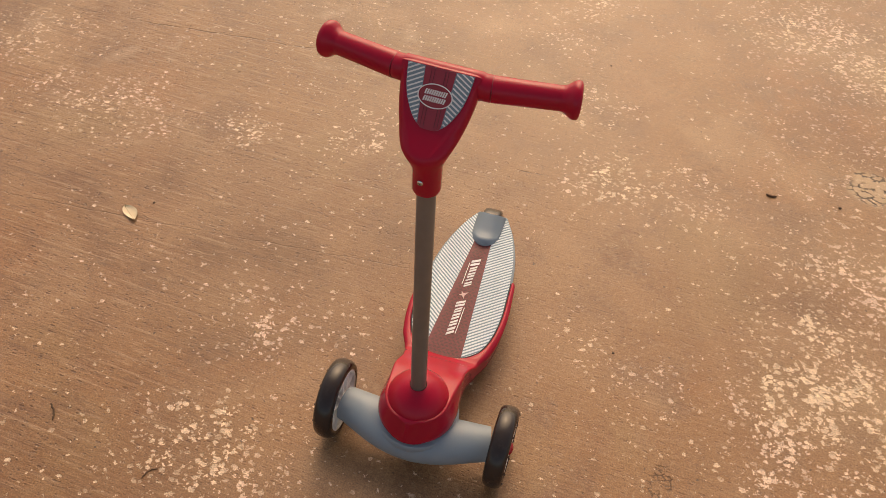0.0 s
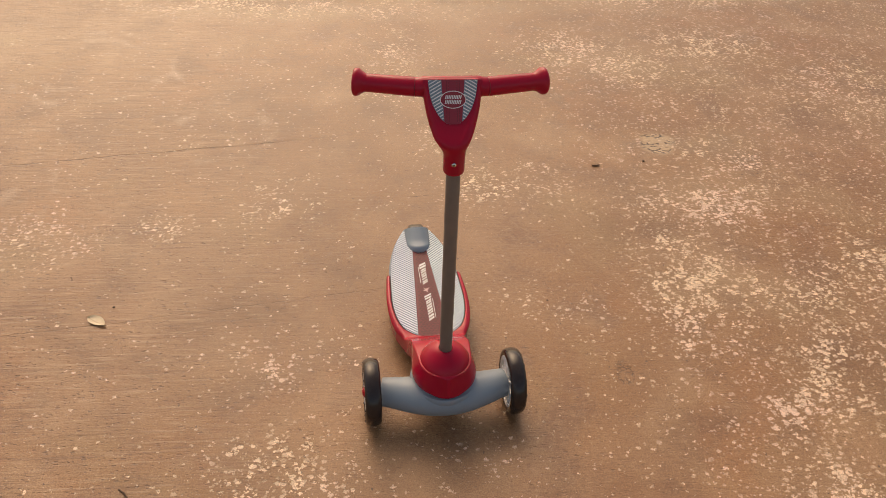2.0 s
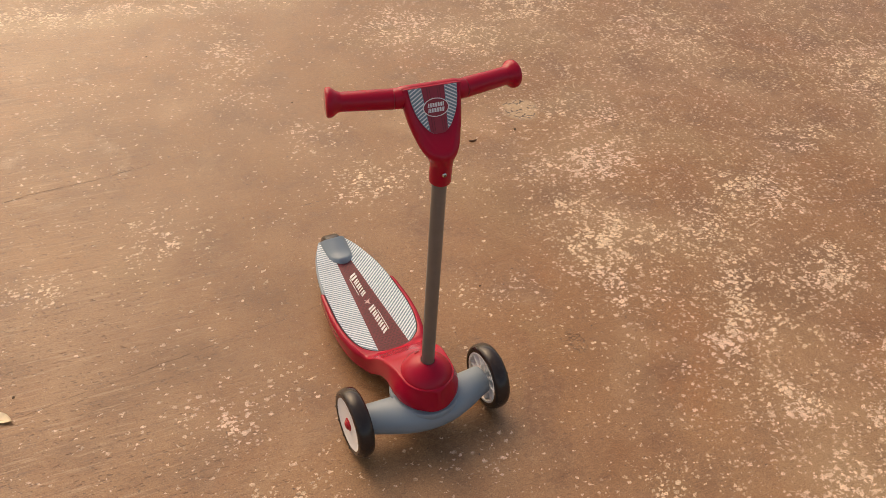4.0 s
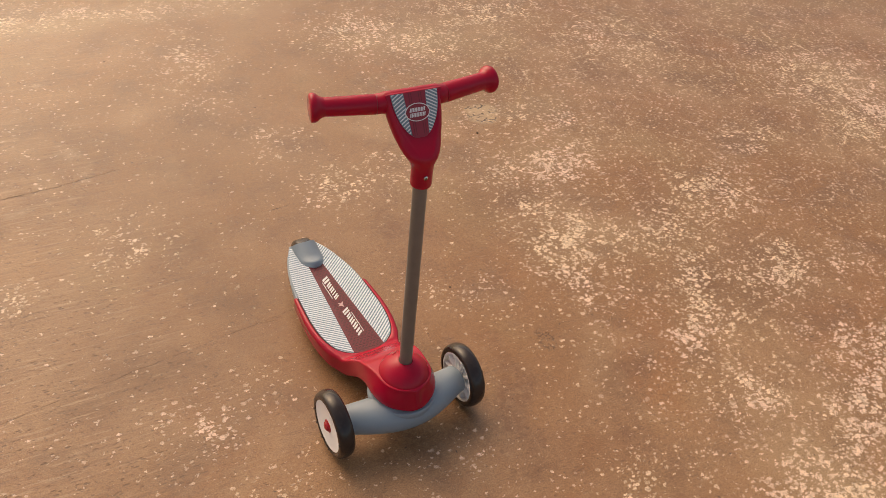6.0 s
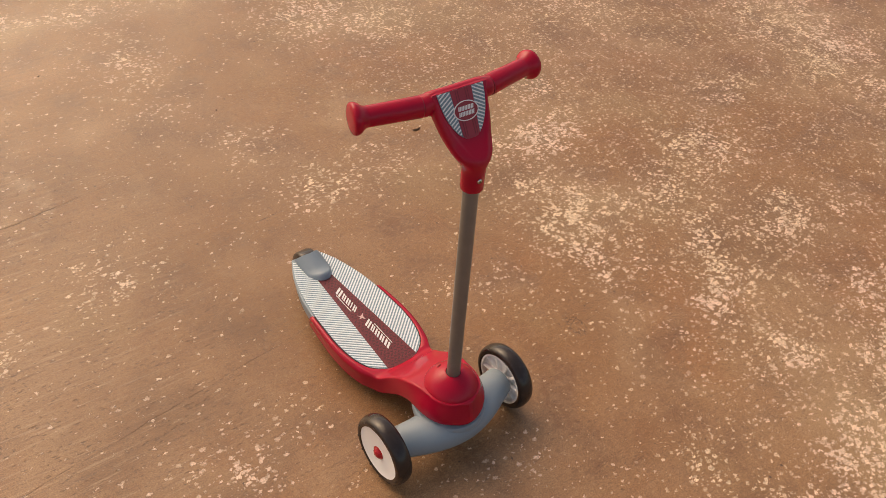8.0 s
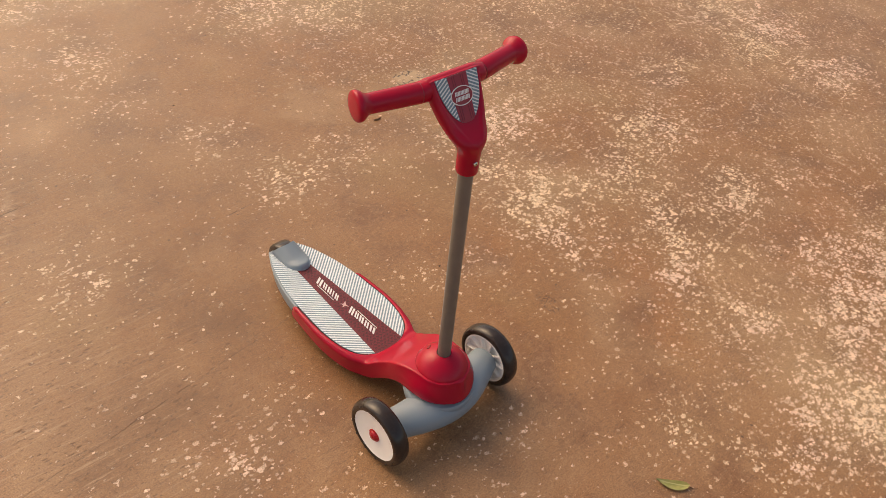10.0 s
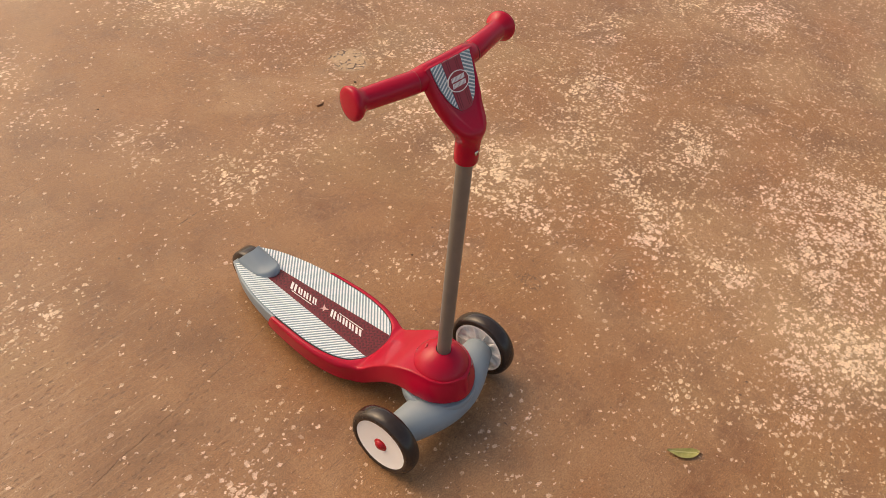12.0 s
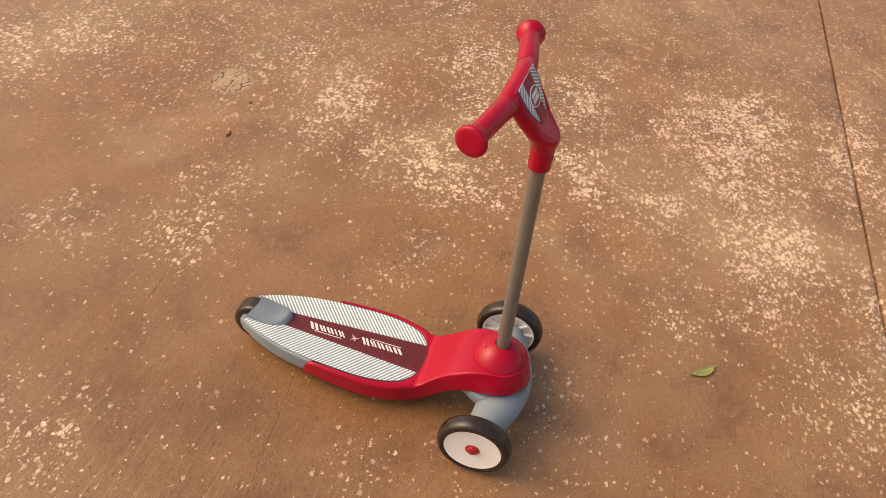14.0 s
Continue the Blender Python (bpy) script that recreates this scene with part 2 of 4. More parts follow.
    # cells to the metre, share of them flaked, least size, spread of sizes, how soon they appear
    for scale, share, least, span, power in ((74, 1.05, 0.25, 0.24, 1.25), (108, 0.85, 0.22, 0.22, 1.05), (200, 0.36, 0.18, 0.22, 0.95)):
        lie = tree.nodes.new("ShaderNodeMapping")
        lie.inputs["Rotation"].default_value = (0, 0, radians(scale))
        lie.inputs["Scale"].default_value = (0.85, 1.15, 1)
        tree.links.new(torn, lie.inputs["Vector"])
        cells = node(tree, "ShaderNodeTexVoronoi", Scale=scale, Randomness=1.0)
        cells.voronoi_dimensions = "2D"
        tree.links.new(lie.outputs[0], cells.inputs["Vector"])
        pick = tree.nodes.new("ShaderNodeSeparateColor")
        tree.links.new(cells.outputs["Color"], pick.inputs[0])
        chosen = math_node(tree, "LESS_THAN", pick.outputs[0], math_node(tree, "MULTIPLY", math_node(tree, "POWER", density, power), share))
        size = math_node(tree, "MULTIPLY_ADD", pick.outputs[1], span, least)
        size = math_node(tree, "MULTIPLY", size, math_node(tree, "MULTIPLY_ADD", density, 0.56, 0.66))
        body = ramp(tree, math_node(tree, "SUBTRACT", cells.outputs["Distance"], size), 0.035, -0.035)
        strength = math_node(tree, "MULTIPLY_ADD", pick.outputs[2], 0.55, 0.55, clamp=True)
        one = math_node(tree, "MULTIPLY", math_node(tree, "MULTIPLY", chosen, body), strength)
        chips = one if chips is None else math_node(tree, "MAXIMUM", chips, one)
    faint = math_node(tree, "MULTIPLY_ADD", ramp(tree, noise_tex(tree, co, 52, 3, 0.6).outputs[0], 0.36, 0.60), 0.5, 0.5)
    chips = math_node(tree, "MULTIPLY", chips, math_node(tree, "MAXIMUM", math_node(tree, "MULTIPLY", faint, 0.80), ramp(tree, density, 0.20, 0.55)))
    tone = mix_colour(tree, ramp(tree, hue, 0.40, 0.62), (0.93, 0.72, 0.50), (0.92, 0.68, 0.53))
    tone = mix_colour(tree, math_node(tree, "MULTIPLY", ramp(tree, fine, 0.5, 0.3), 0.5), tone, (0.44, 0.27, 0.16))
    col = mix_colour(tree, math_node(tree, "MULTIPLY", chips, 0.97), col, tone)
    grain = node(tree, "ShaderNodeHueSaturation")
    tree.links.new(math_node(tree, "MULTIPLY_ADD", grit, 2.0, -0.04), grain.inputs["Value"])
    tree.links.new(col, grain.inputs["Color"])
    col = grain.outputs[0]
    # dark specks
    speck = node(tree, "ShaderNodeTexVoronoi", Scale=24.0, Randomness=1.0)
    speck.voronoi_dimensions = "2D"
    tree.links.new(shift, speck.inputs["Vector"])
    pick = tree.nodes.new("ShaderNodeSeparateColor")
    tree.links.new(speck.outputs["Color"], pick.inputs[0])
    reach = math_node(tree, "MULTIPLY_ADD", pick.outputs[1], 0.04, 0.014)
    dots = math_node(tree, "MULTIPLY", math_node(tree, "LESS_THAN", speck.outputs["Distance"], reach), math_node(tree, "LESS_THAN", pick.outputs[0], 0.16))
    col = mix_colour(tree, math_node(tree, "MULTIPLY", dots, 0.75), col, (0.05, 0.03, 0.02))
    # short pits torn out by the broom
    pitted = None
    for along, across, rare, angle in ((60, 170, 0.14, -7.5), (110, 260, 0.18, -9.0)):
        lie = tree.nodes.new("ShaderNodeMapping")
        lie.inputs["Rotation"].default_value = (0, 0, radians(angle))
        lie.inputs["Scale"].default_value = (along, across, 1)
        tree.links.new(co, lie.inputs["Vector"])
        pit = node(tree, "ShaderNodeTexVoronoi", Scale=1.0, Randomness=1.0)
        pit.voronoi_dimensions = "2D"
        tree.links.new(lie.outputs[0], pit.inputs["Vector"])
        pick = tree.nodes.new("ShaderNodeSeparateColor")
        tree.links.new(pit.outputs["Color"], pick.inputs[0])
        reach = math_node(tree, "MULTIPLY_ADD", pick.outputs[1], 0.22, 0.10)
        hole = ramp(tree, math_node(tree, "SUBTRACT", pit.outputs["Distance"], reach), 0.05, -0.05)
        hole = math_node(tree, "MULTIPLY", hole, math_node(tree, "LESS_THAN", pick.outputs[0], rare))
        hole = math_node(tree, "MULTIPLY", hole, math_node(tree, "MULTIPLY_ADD", west, 0.5, 0.5))
        pitted = hole if pitted is None else math_node(tree, "MAXIMUM", pitted, hole)
    pitted = math_node(tree, "MULTIPLY", pitted, ramp(tree, patchy, 0.36, 0.56))
    col = mix_colour(tree, math_node(tree, "MULTIPLY", pitted, 0.68), col, (0.105, 0.050, 0.028))
    # hairline cracks, open in places and closed in others
    openness = ramp(tree, noise_tex(tree, co, 30, 5, 0.65).outputs[0], 0.38, 0.56)
    cracks = None
    for x0, y0, x1, y1, w, amount in CRACKS:
        one = segment_mask(tree, x, y, x0, y0, x1, y1, w)
        one = math_node(tree, "MULTIPLY", one, math_node(tree, "MULTIPLY", openness, amount))
        cracks = one if cracks is None else math_node(tree, "MAXIMUM", cracks, one)
    # crazed spots where the surface has broken up
    for sx, sy, rx, ry, wide, pale, dark in CRAZED:
        ex = math_node(tree, "POWER", math_node(tree, "MULTIPLY", math_node(tree, "SUBTRACT", x, sx), 1 / rx), 2.0)
        ey = math_node(tree, "POWER", math_node(tree, "MULTIPLY", math_node(tree, "SUBTRACT", y, sy), 1 / ry), 2.0)
        zone = ramp(tree, math_node(tree, "ADD", math_node(tree, "ADD", ex, ey), math_node(tree, "MULTIPLY", patchy, 2.0)), 2.1, 1.4)
        place = tree.nodes.new("ShaderNodeMapping")
        place.inputs["Scale"].default_value = (0.75, 1.35, 1)
        tree.links.new(shift, place.inputs["Vector"])
        craze = node(tree, "ShaderNodeTexVoronoi", Scale=wide, Randomness=1.0)
        craze.voronoi_dimensions, craze.feature = "2D", "DISTANCE_TO_EDGE"
        tree.links.new(place.outputs[0], craze.inputs["Vector"])
        part_open = ramp(tree, noise_tex(tree, co, 34, 2).outputs[0], 0.44, 0.54)
        net = math_node(tree, "MULTIPLY", ramp(tree, craze.outputs["Distance"], 0.15, 0.06), part_open)
        cracks = math_node(tree, "MAXIMUM", cracks, math_node(tree, "MULTIPLY", math_node(tree, "MULTIPLY", net, dark), zone))
        col = mix_colour(tree, math_node(tree, "MULTIPLY", zone, pale), col, (0.72, 0.54, 0.34))
    col = mix_colour(tree, math_node(tree, "MULTIPLY", cracks, 0.9), col, (0.055, 0.028, 0.016))
    tree.links.new(col, b.inputs["Base Color"])
    tree.links.new(math_node(tree, "MULTIPLY_ADD", fine, 0.30, 0.25), b.inputs["Roughness"])
    height = math_node(tree, "MULTIPLY_ADD", grit, 0.35, math_node(tree, "MULTIPLY", broom, 0.5))
    height = math_node(tree, "ADD", height, math_node(tree, "MULTIPLY", fine, 0.7))
    height = math_node(tree, "SUBTRACT", height, math_node(tree, "MULTIPLY", chips, 1.3))
    height = math_node(tree, "SUBTRACT", height, math_node(tree, "MULTIPLY", math_node(tree, "MAXIMUM", cracks, pitted), 2.0))
    bump = node(tree, "ShaderNodeBump", Strength=0.65, Distance=0.0022)
    tree.links.new(height, bump.inputs["Height"])
    tree.links.new(bump.outputs[0], b.inputs["Normal"])
    return m


SWIRLS = [(-1.02, 1.42, 0.17), (-1.00, 1.40, 0.24), (-0.62, 1.45, 0.15), (-0.93, 0.66, 0.13), (-1.12, 0.72, 0.20), (-0.55, 1.00, 0.14)]
CRACKS = [
    (-1.6, 0.140, -0.68, 0.252, 0.0014, 0.42),
    (-0.70, 0.250, 0.00, 0.363, 0.0013, 0.42),
    (-1.10, 0.850, -0.35, 0.962, 0.0022, 0.7),
    (-0.05, 0.690, 0.05, 0.702, 0.0018, 0.8),
    (-0.60, 0.920, -0.10, 1.010, 0.0012, 0.4),
]
CRAZED = [(0.712, 0.937, 0.062, 0.058, 48.0, 0.42, 1.0), (0.392, 0.076, 0.024, 0.036, 95.0, 0.0, 0.75), (-0.135, 0.385, 0.026, 0.026, 85.0, 0.0, 0.25)]


# ---- building helpers ----
def part(name, bm, mat, parent, label="", smooth=40):
    """Links a bmesh as one mesh object under a thing or a part."""
    bmesh.ops.recalc_face_normals(bm, faces=bm.faces)
    me = bpy.data.meshes.new(name)
    bm.to_mesh(me)
    bm.free()
    me.materials.append(mat)
    me.polygons.foreach_set("use_smooth", [True] * len(me.polygons))
    me.set_sharp_from_angle(angle=radians(smooth))
    ob = new(name, me)
    ob.parent = parent
    if label:
        tagged(ob, label)
    return ob


def empty(name, m):
    ob = new(name)
    ob.matrix_world = m
    ob.empty_display_size = 0.02
    return ob


def loft(bm, rings, cap=True):
    """Skins closed rings of equally many points."""
    rows = [[bm.verts.new(p) for p in ring] for ring in rings]
    n = len(rows[0])
    for a, c in zip(rows, rows[1:]):
        for i in range(n):
            bm.faces.new((a[i], a[(i + 1) % n], c[(i + 1) % n], c[i]))
    if cap:
        bm.faces.new(rows[0][::-1])
        bm.faces.new(rows[-1])
    return bm


def lathe(profile, segments=48, m=Matrix()):
    """A closed profile of (radius, height), turned about z and laid out by m."""
    bm = bmesh.new()
    rings = []
    for r, h in profile:
        rings.append([m @ Vector((max(r, 1e-5) * math.cos(2 * math.pi * k / segments), max(r, 1e-5) * math.sin(2 * math.pi * k / segments), h)) for k in range(segments)])
    return loft(bm, rings)


def tube(points, radii, segments=32):
    """A round tube along a line of places."""
    bm = bmesh.new()
    pts = [Vector(p) for p in points]
    rings = []
    for i, p in enumerate(pts):
        way = (pts[min(i + 1, len(pts) - 1)] - pts[max(i - 1, 0)]).normalized()
        side = way.cross(Vector((0, 0, 1)))
        if side.length < 1e-3:
            side = way.cross(Vector((0, 1, 0)))
        side.normalize()
        up = side.cross(way)
        rx, rz = radii[i] if isinstance(radii[i], tuple) else (radii[i], radii[i])
        rings.append([p + side * rx * math.cos(a) + up * rz * math.sin(a) for a in (2 * math.pi * k / segments for k in range(segments))])
    return loft(bm, rings)


def curve_at(knots, v):
    """Smooth interpolation through (v, value) knots."""
    ks = [k[0] for k in knots]
    if v <= ks[0]:
        return knots[0][1]
    if v >= ks[-1]:
        return knots[-1][1]
    i = max(j for j in range(len(ks) - 1) if ks[j] <= v)

    def slope(j):
        a, c = max(j - 1, 0), min(j + 1, len(ks) - 1)
        return (knots[c][1] - knots[a][1]) / (ks[c] - ks[a])
    h = ks[i + 1] - ks[i]
    s = (v - ks[i]) / h
    return ((2 * s**3 - 3 * s**2 + 1) * knots[i][1] + (s**3 - 2 * s**2 + s) * h * slope(i)
            + (-2 * s**3 + 3 * s**2) * knots[i + 1][1] + (s**3 - s**2) * h * slope(i + 1))


def slab(outline, z0, z1, bevel=0.0):
    """A flat plate from an outline of (x, y)."""
    bm = bmesh.new()
    low = [bm.verts.new((x, y, z0)) for x, y in outline]
    high = [bm.verts.new((x, y, z1)) for x, y in outline]
    bm.faces.new(low[::-1])
    top = bm.faces.new(high)
    n = len(outline)
    for i in range(n):
        bm.faces.new((low[i], low[(i + 1) % n], high[(i + 1) % n], high[i]))
    if bevel:
        bmesh.ops.bevel(bm, geom=list(top.edges), offset=bevel, segments=2, affect="EDGES", profile=0.5)
    return bm


def clip(poly, px, py, nx, ny):
    """The part of a polygon on the side of a line towards which (nx, ny) points."""
    out = []
    for (ax, ay), (cx, cy) in zip(poly, poly[1:] + poly[:1]):
        da, dc = (ax - px) * nx + (ay - py) * ny, (cx - px) * nx + (cy - py) * ny
        if da >= 0:
            out.append((ax, ay))
        if da * dc < 0:
            s = da / (da - dc)
            out.append((ax + s * (cx - ax), ay + s * (cy - ay)))
    return out


def stripes(outline, angle, pitch, share, z0, z1):
    """Raised ribs across an outline, at an angle in degrees."""
    bm = bmesh.new()
    nx, ny = -math.sin(radians(angle)), math.cos(radians(angle))
    spans = [x * nx + y * ny for x, y in outline]
    k = math.floor(min(spans) / pitch)
    while k * pitch < max(spans):
        lo, hi = k * pitch, (k + share) * pitch
        poly = clip(clip(outline, lo * nx, lo * ny, nx, ny), hi * nx, hi * ny, -nx, -ny)
        k += 1
        if len(poly) < 3:
            continue
        low = [bm.verts.new((x, y, z0)) for x, y in poly]
        high = [bm.verts.new((x, y, z1)) for x, y in poly]
        bm.faces.new(high)
        for i in range(len(poly)):
            j = (i + 1) % len(poly)
            bm.faces.new((low[i], low[j], high[j], high[i]))
    return bm


def tilted(bm, m):
    bmesh.ops.transform(bm, matrix=m, verts=bm.verts)
    return bm


def bar(cx, cy, w, h, slant=0.0, angle=0.0):
    c, s = math.cos(radians(angle)), math.sin(radians(angle))
    pts = [(-w / 2 - slant, -h / 2), (w / 2 - slant, -h / 2), (w / 2 + slant, h / 2), (-w / 2 + slant, h / 2)]
    return [(cx + x * c - y * s, cy + x * s + y * c) for x, y in pts]


def plates(outlines, z0, z1):
    bm = bmesh.new()
    for outline in outlines:
        low = [bm.verts.new((x, y, z0)) for x, y in outline]
        high = [bm.verts.new((x, y, z1)) for x, y in outline]
        bm.faces.new(high)
        for i in range(len(outline)):
            j = (i + 1) % len(outline)
            bm.faces.new((low[i], low[j], high[j], high[i]))
    return bm


def ring_plate(rx, ry, width, z0, z1, n=48):
    bm = bmesh.new()
    rows = []
    for a, z in ((0, z0), (0, z1), (-width, z1), (-width, z0)):
        rows.append([bm.verts.new(((rx + a) * math.cos(2 * math.pi * k / n), (ry + a) * math.sin(2 * math.pi * k / n), z)) for k in range(n)])
    for a, c in zip(rows, rows[1:]):
        for i in range(n):
            bm.faces.new((a[i], a[(i + 1) % n], c[(i + 1) % n], c[i]))
    return bm


# ---- ground ----
JOINT_TURN = 5.4      # degrees by which the saw-cut joint is turned from the x axis
JOINT_AT = -0.795     # its distance from the origin, across
JOINT_HALF = 0.0045

# places where the stain has flaked: x, y, reach along x, reach along y, amount
FLAKED = [
    (-0.38, 0.67, 0.10, 0.09, 0.6), (0.18, 0.72, 0.13, 0.09, 0.7), (0.22, 0.28, 0.07, 0.06, 0.55), (-0.31, -0.14, 0.13, 0.11, 0.75), (-0.31, 0.13, 0.12, 0.08, 0.6),
    (0.31, 0.76, 0.12, 0.08, 0.6), (0.11, 0.77, 0.08, 0.07, 0.55), (0.31, 0.23, 0.11, 0.05, 0.6), (-0.98, 0.54, 0.20, 0.08, 0.7), (-0.62, 0.58, 0.10, 0.05, 0.7),
    (-1.30, 0.70, 0.12, 0.12, 0.6), (0.10, 0.97, 0.08, 0.08, 0.5), (0.07, -0.14, 0.09, 0.06, 0.45), (-0.05, 1.20, 0.08, 0.09, 0.55), (0.36, -0.31, 0.12, 0.08, 0.55), (0.32, -0.68, 0.22, 0.16, 0.6), (0.48, -0.50, 0.12, 0.12, 0.6),
]
FLAKED_EAST = [
    (0.70, 0.34, 0.13, 0.11, 1.0), (1.08, 0.06, 0.14, 0.09, 0.95), (0.76, -0.01, 0.13, 0.08, 0.9), (1.15, 0.39, 0.20, 0.13, 0.85), (1.29, 0.05, 0.10, 0.07, 0.8),
    (1.07, -0.21, 0.13, 0.10, 0.95), (0.75, -0.23, 0.10, 0.07, 1.0), (0.69, -0.50, 0.17, 0.15, 1.0), (0.99, -0.41, 0.22, 0.14, 1.0), (1.22, -0.36, 0.22, 0.22, 0.95),
    (1.22, -0.68, 0.35, 0.12, 0.8), (0.77, 0.64, 0.20, 0.10, 0.95), (0.59, 0.29, 0.12, 0.12, 0.85), (0.62, 0.47, 0.11, 0.10, 0.7), (0.59, 0.18, 0.12, 0.09, 0.75),
    (0.85, 0.13, 0.12, 0.12, 0.7), (0.91, 0.85, 0.16, 0.15, 0.55), (0.90, 0.30, 0.14, 0.12, 0.75), (0.58, -0.75, 0.20, 0.12, 0.8),
]
FLAKED_FAR = [
    (2.00, 0.54, 0.30, 0.17, 0.9), (1.96, 0.27, 0.20, 0.12, 0.8), (-0.05, 1.50, 0.12, 0.19, 0.65), (1.44, 0.57, 0.18, 0.10, 0.7), (0.72, 1.39, 0.18, 0.15, 0.7),
    (0.56, 1.53, 0.20, 0.18, 0.75), (1.05, 1.57, 0.30, 0.18, 0.7), (-0.59, 1.86, 0.36, 0.10, 0.85), (2.05, 0.80, 0.40, 0.30, 0.7), (1.05, 1.95, 0.60, 0.09, 0.7), (1.45, 1.25, 0.35, 0.35, 0.6),
    (-0.30, 1.84, 0.50, 0.08, 0.8),
]
# paler patches; the one at (-1.35, 1.60) paints sky sheen into the colour
CREAM = [(0.74, -0.52, 0.16, 0.12, 1.0), (0.72, -0.36, 0.16, 0.15, 0.6), (0.76, 0.72, 0.22, 0.09, 0.55), (0.73, 0.32, 0.16, 0.08, 0.6), (0.66, 1.45, 0.20, 0.12, 0.5), (-0.40, 1.80, 0.60, 0.06, 0.8), (0.30, 1.88, 0.60, 0.05, 0.7), (1.2, 1.96, 0.60, 0.06, 0.7), (-1.35, 1.60, 0.45, 0.28, 0.7), (0.85, 0.93, 0.25, 0.07, 0.5), (0.73, -0.40, 0.12, 0.12, 0.8)]


# places where the ground colour is darker
DARKER = [(-0.45, 0.28, 0.42, 0.34, 0.9), (-0.20, 0.42, 0.26, 0.20, 0.8), (-0.45, 1.00, 0.45, 0.35, 0.85), (-0.22, 0.74, 0.32, 0.26, 0.75), (-0.30, -0.30, 0.40, 0.25, 0.7), (0.42, -0.02, 0.12, 0.12, 0.4), (0.50, 0.55, 0.16, 0.08, 0.5), (1.00, 0.05, 0.16, 0.12, 0.6)]


def spread(rows, x, y):
    return max(a * math.exp(-(((x - px) / rx) ** 2 + ((y - py) / ry) ** 2)) for px, py, rx, ry, a in rows)


def build_ground():
    """One sheet to the horizon, its grid laid along the joint, which is a sunk groove."""
    def axis(lo, hi, step):
        inner = list(np.arange(lo, hi + step / 2, step))
        left, right, d = [], [], step
        while d < 400:
            d *= 1.7
            left.append(lo - d)
            right.append(hi + d)
        return left[::-1] + [float(v) for v in inner] + right
    us = axis(-2.4, 3.4, 0.03)
    vs = [v for v in axis(-1.6, 2.9, 0.03) if abs(v - JOINT_AT) > 0.012]
    vs = sorted(vs + [JOINT_AT + s * JOINT_HALF * k for s in (-1, 1) for k in (1.35, 1.0, 0.8)])
    c, s = math.cos(radians(JOINT_TURN)), math.sin(radians(JOINT_TURN))
    verts, wear, cream, deep = [], [], [], []
    for v in vs:
        for u in us:
            x, y = u * c - v * s, u * s + v * c
            near = abs(x) < 4 and abs(y) < 4
            z = 0.0
            gap = abs(v - JOINT_AT)
            if gap < JOINT_HALF * 0.9:
                z = -0.011
            elif gap < JOINT_HALF * 1.1:
                z = -0.0012
            elif near and math.hypot(x, y - 0.2) > 0.6:
                z = 0.0012 * noise.noise(Vector((x * 3, y * 3, 2.0)))
            verts.append((x, y, z))
            warp = Vector((x * 4, y * 4, 5.0))
            qx, qy = x + 0.07 * noise.noise(warp * 2), y + 0.07 * noise.noise(warp * 2 + Vector((9, 3, 1)))
            east = min(1.0, max(0.0, (x - 0.15) / 0.6))
            base = 0.07 + 0.27 * east * east * (3 - 2 * east) + 0.14 * noise.noise(Vector((x * 1.3, y * 1.3, 8.0)))
            if near:
                wear.append(min(1.0, max(base, 0.9 * spread(FLAKED, qx, qy) + 0.3 * base, 0.95 * spread(FLAKED_EAST, qx, qy) + 0.3 * base, 0.9 * spread(FLAKED_FAR, qx, qy) + 0.3 * base)))
                cream.append(spread(CREAM, qx, qy))
                deep.append(spread(DARKER, qx, qy))
            else:
                wear.append(0.45)
                cream.append(0.1)
                deep.append(0.1)
    n = len(us)
    faces = [(j * n + i, j * n + i + 1, (j + 1) * n + i + 1, (j + 1) * n + i) for j in range(len(vs) - 1) for i in range(n - 1)]
    me = bpy.data.meshes.new("ground")
    me.from_pydata(verts, [], faces)
    for name, values in (("wear", wear), ("cream", cream), ("deep", deep)):
        me.attributes.new(name, "FLOAT", "POINT").data.foreach_set("value", values)
    me.polygons.foreach_set("use_smooth", [True] * len(me.polygons))
    me.set_sharp_from_angle(angle=radians(35))
    me.materials.append(concrete())
    return tagged(new("ground", me), "brown-stained broom-finished concrete slab with pale flaked chips and a saw-cut joint", "ground", kind="structure")


build_ground()

# ---- scooter ----
TURN_DECK = 3.4
scooter = empty("kick_scooter", pose(0.0055, 0, 0, 0, 0, TURN_DECK))
tagged(scooter, "red plastic three-wheeled toddler scooter with grey ribbed deck on concrete", "scooter")

# outline of the ribbed pad and of the red shell: half-width along the deck
PAD_HALF = [(0.1285, 0.003), (0.1290, 0.011), (0.1310, 0.022), (0.1345, 0.0325), (0.1410, 0.0435), (0.156, 0.0585), (0.190, 0.0710), (0.235, 0.0760), (0.275, 0.0750), (0.320, 0.0725), (0.375, 0.0650), (0.435, 0.0480), (0.472, 0.0300)]
SHELL_HALF = [(0.055, 0.0560), (0.085, 0.0550), (0.110, 0.0585), (0.135, 0.0660), (0.160, 0.0770), (0.200, 0.0850), (0.245, 0.0870), (0.290, 0.0840), (0.335, 0.0790)]
BASE_HALF = [(0.13, 0.050), (0.16, 0.069), (0.20, 0.0780), (0.245, 0.0800), (0.290, 0.0790), (0.340, 0.0745), (0.385, 0.0665), (0.435, 0.0505), (0.478, 0.0290)]


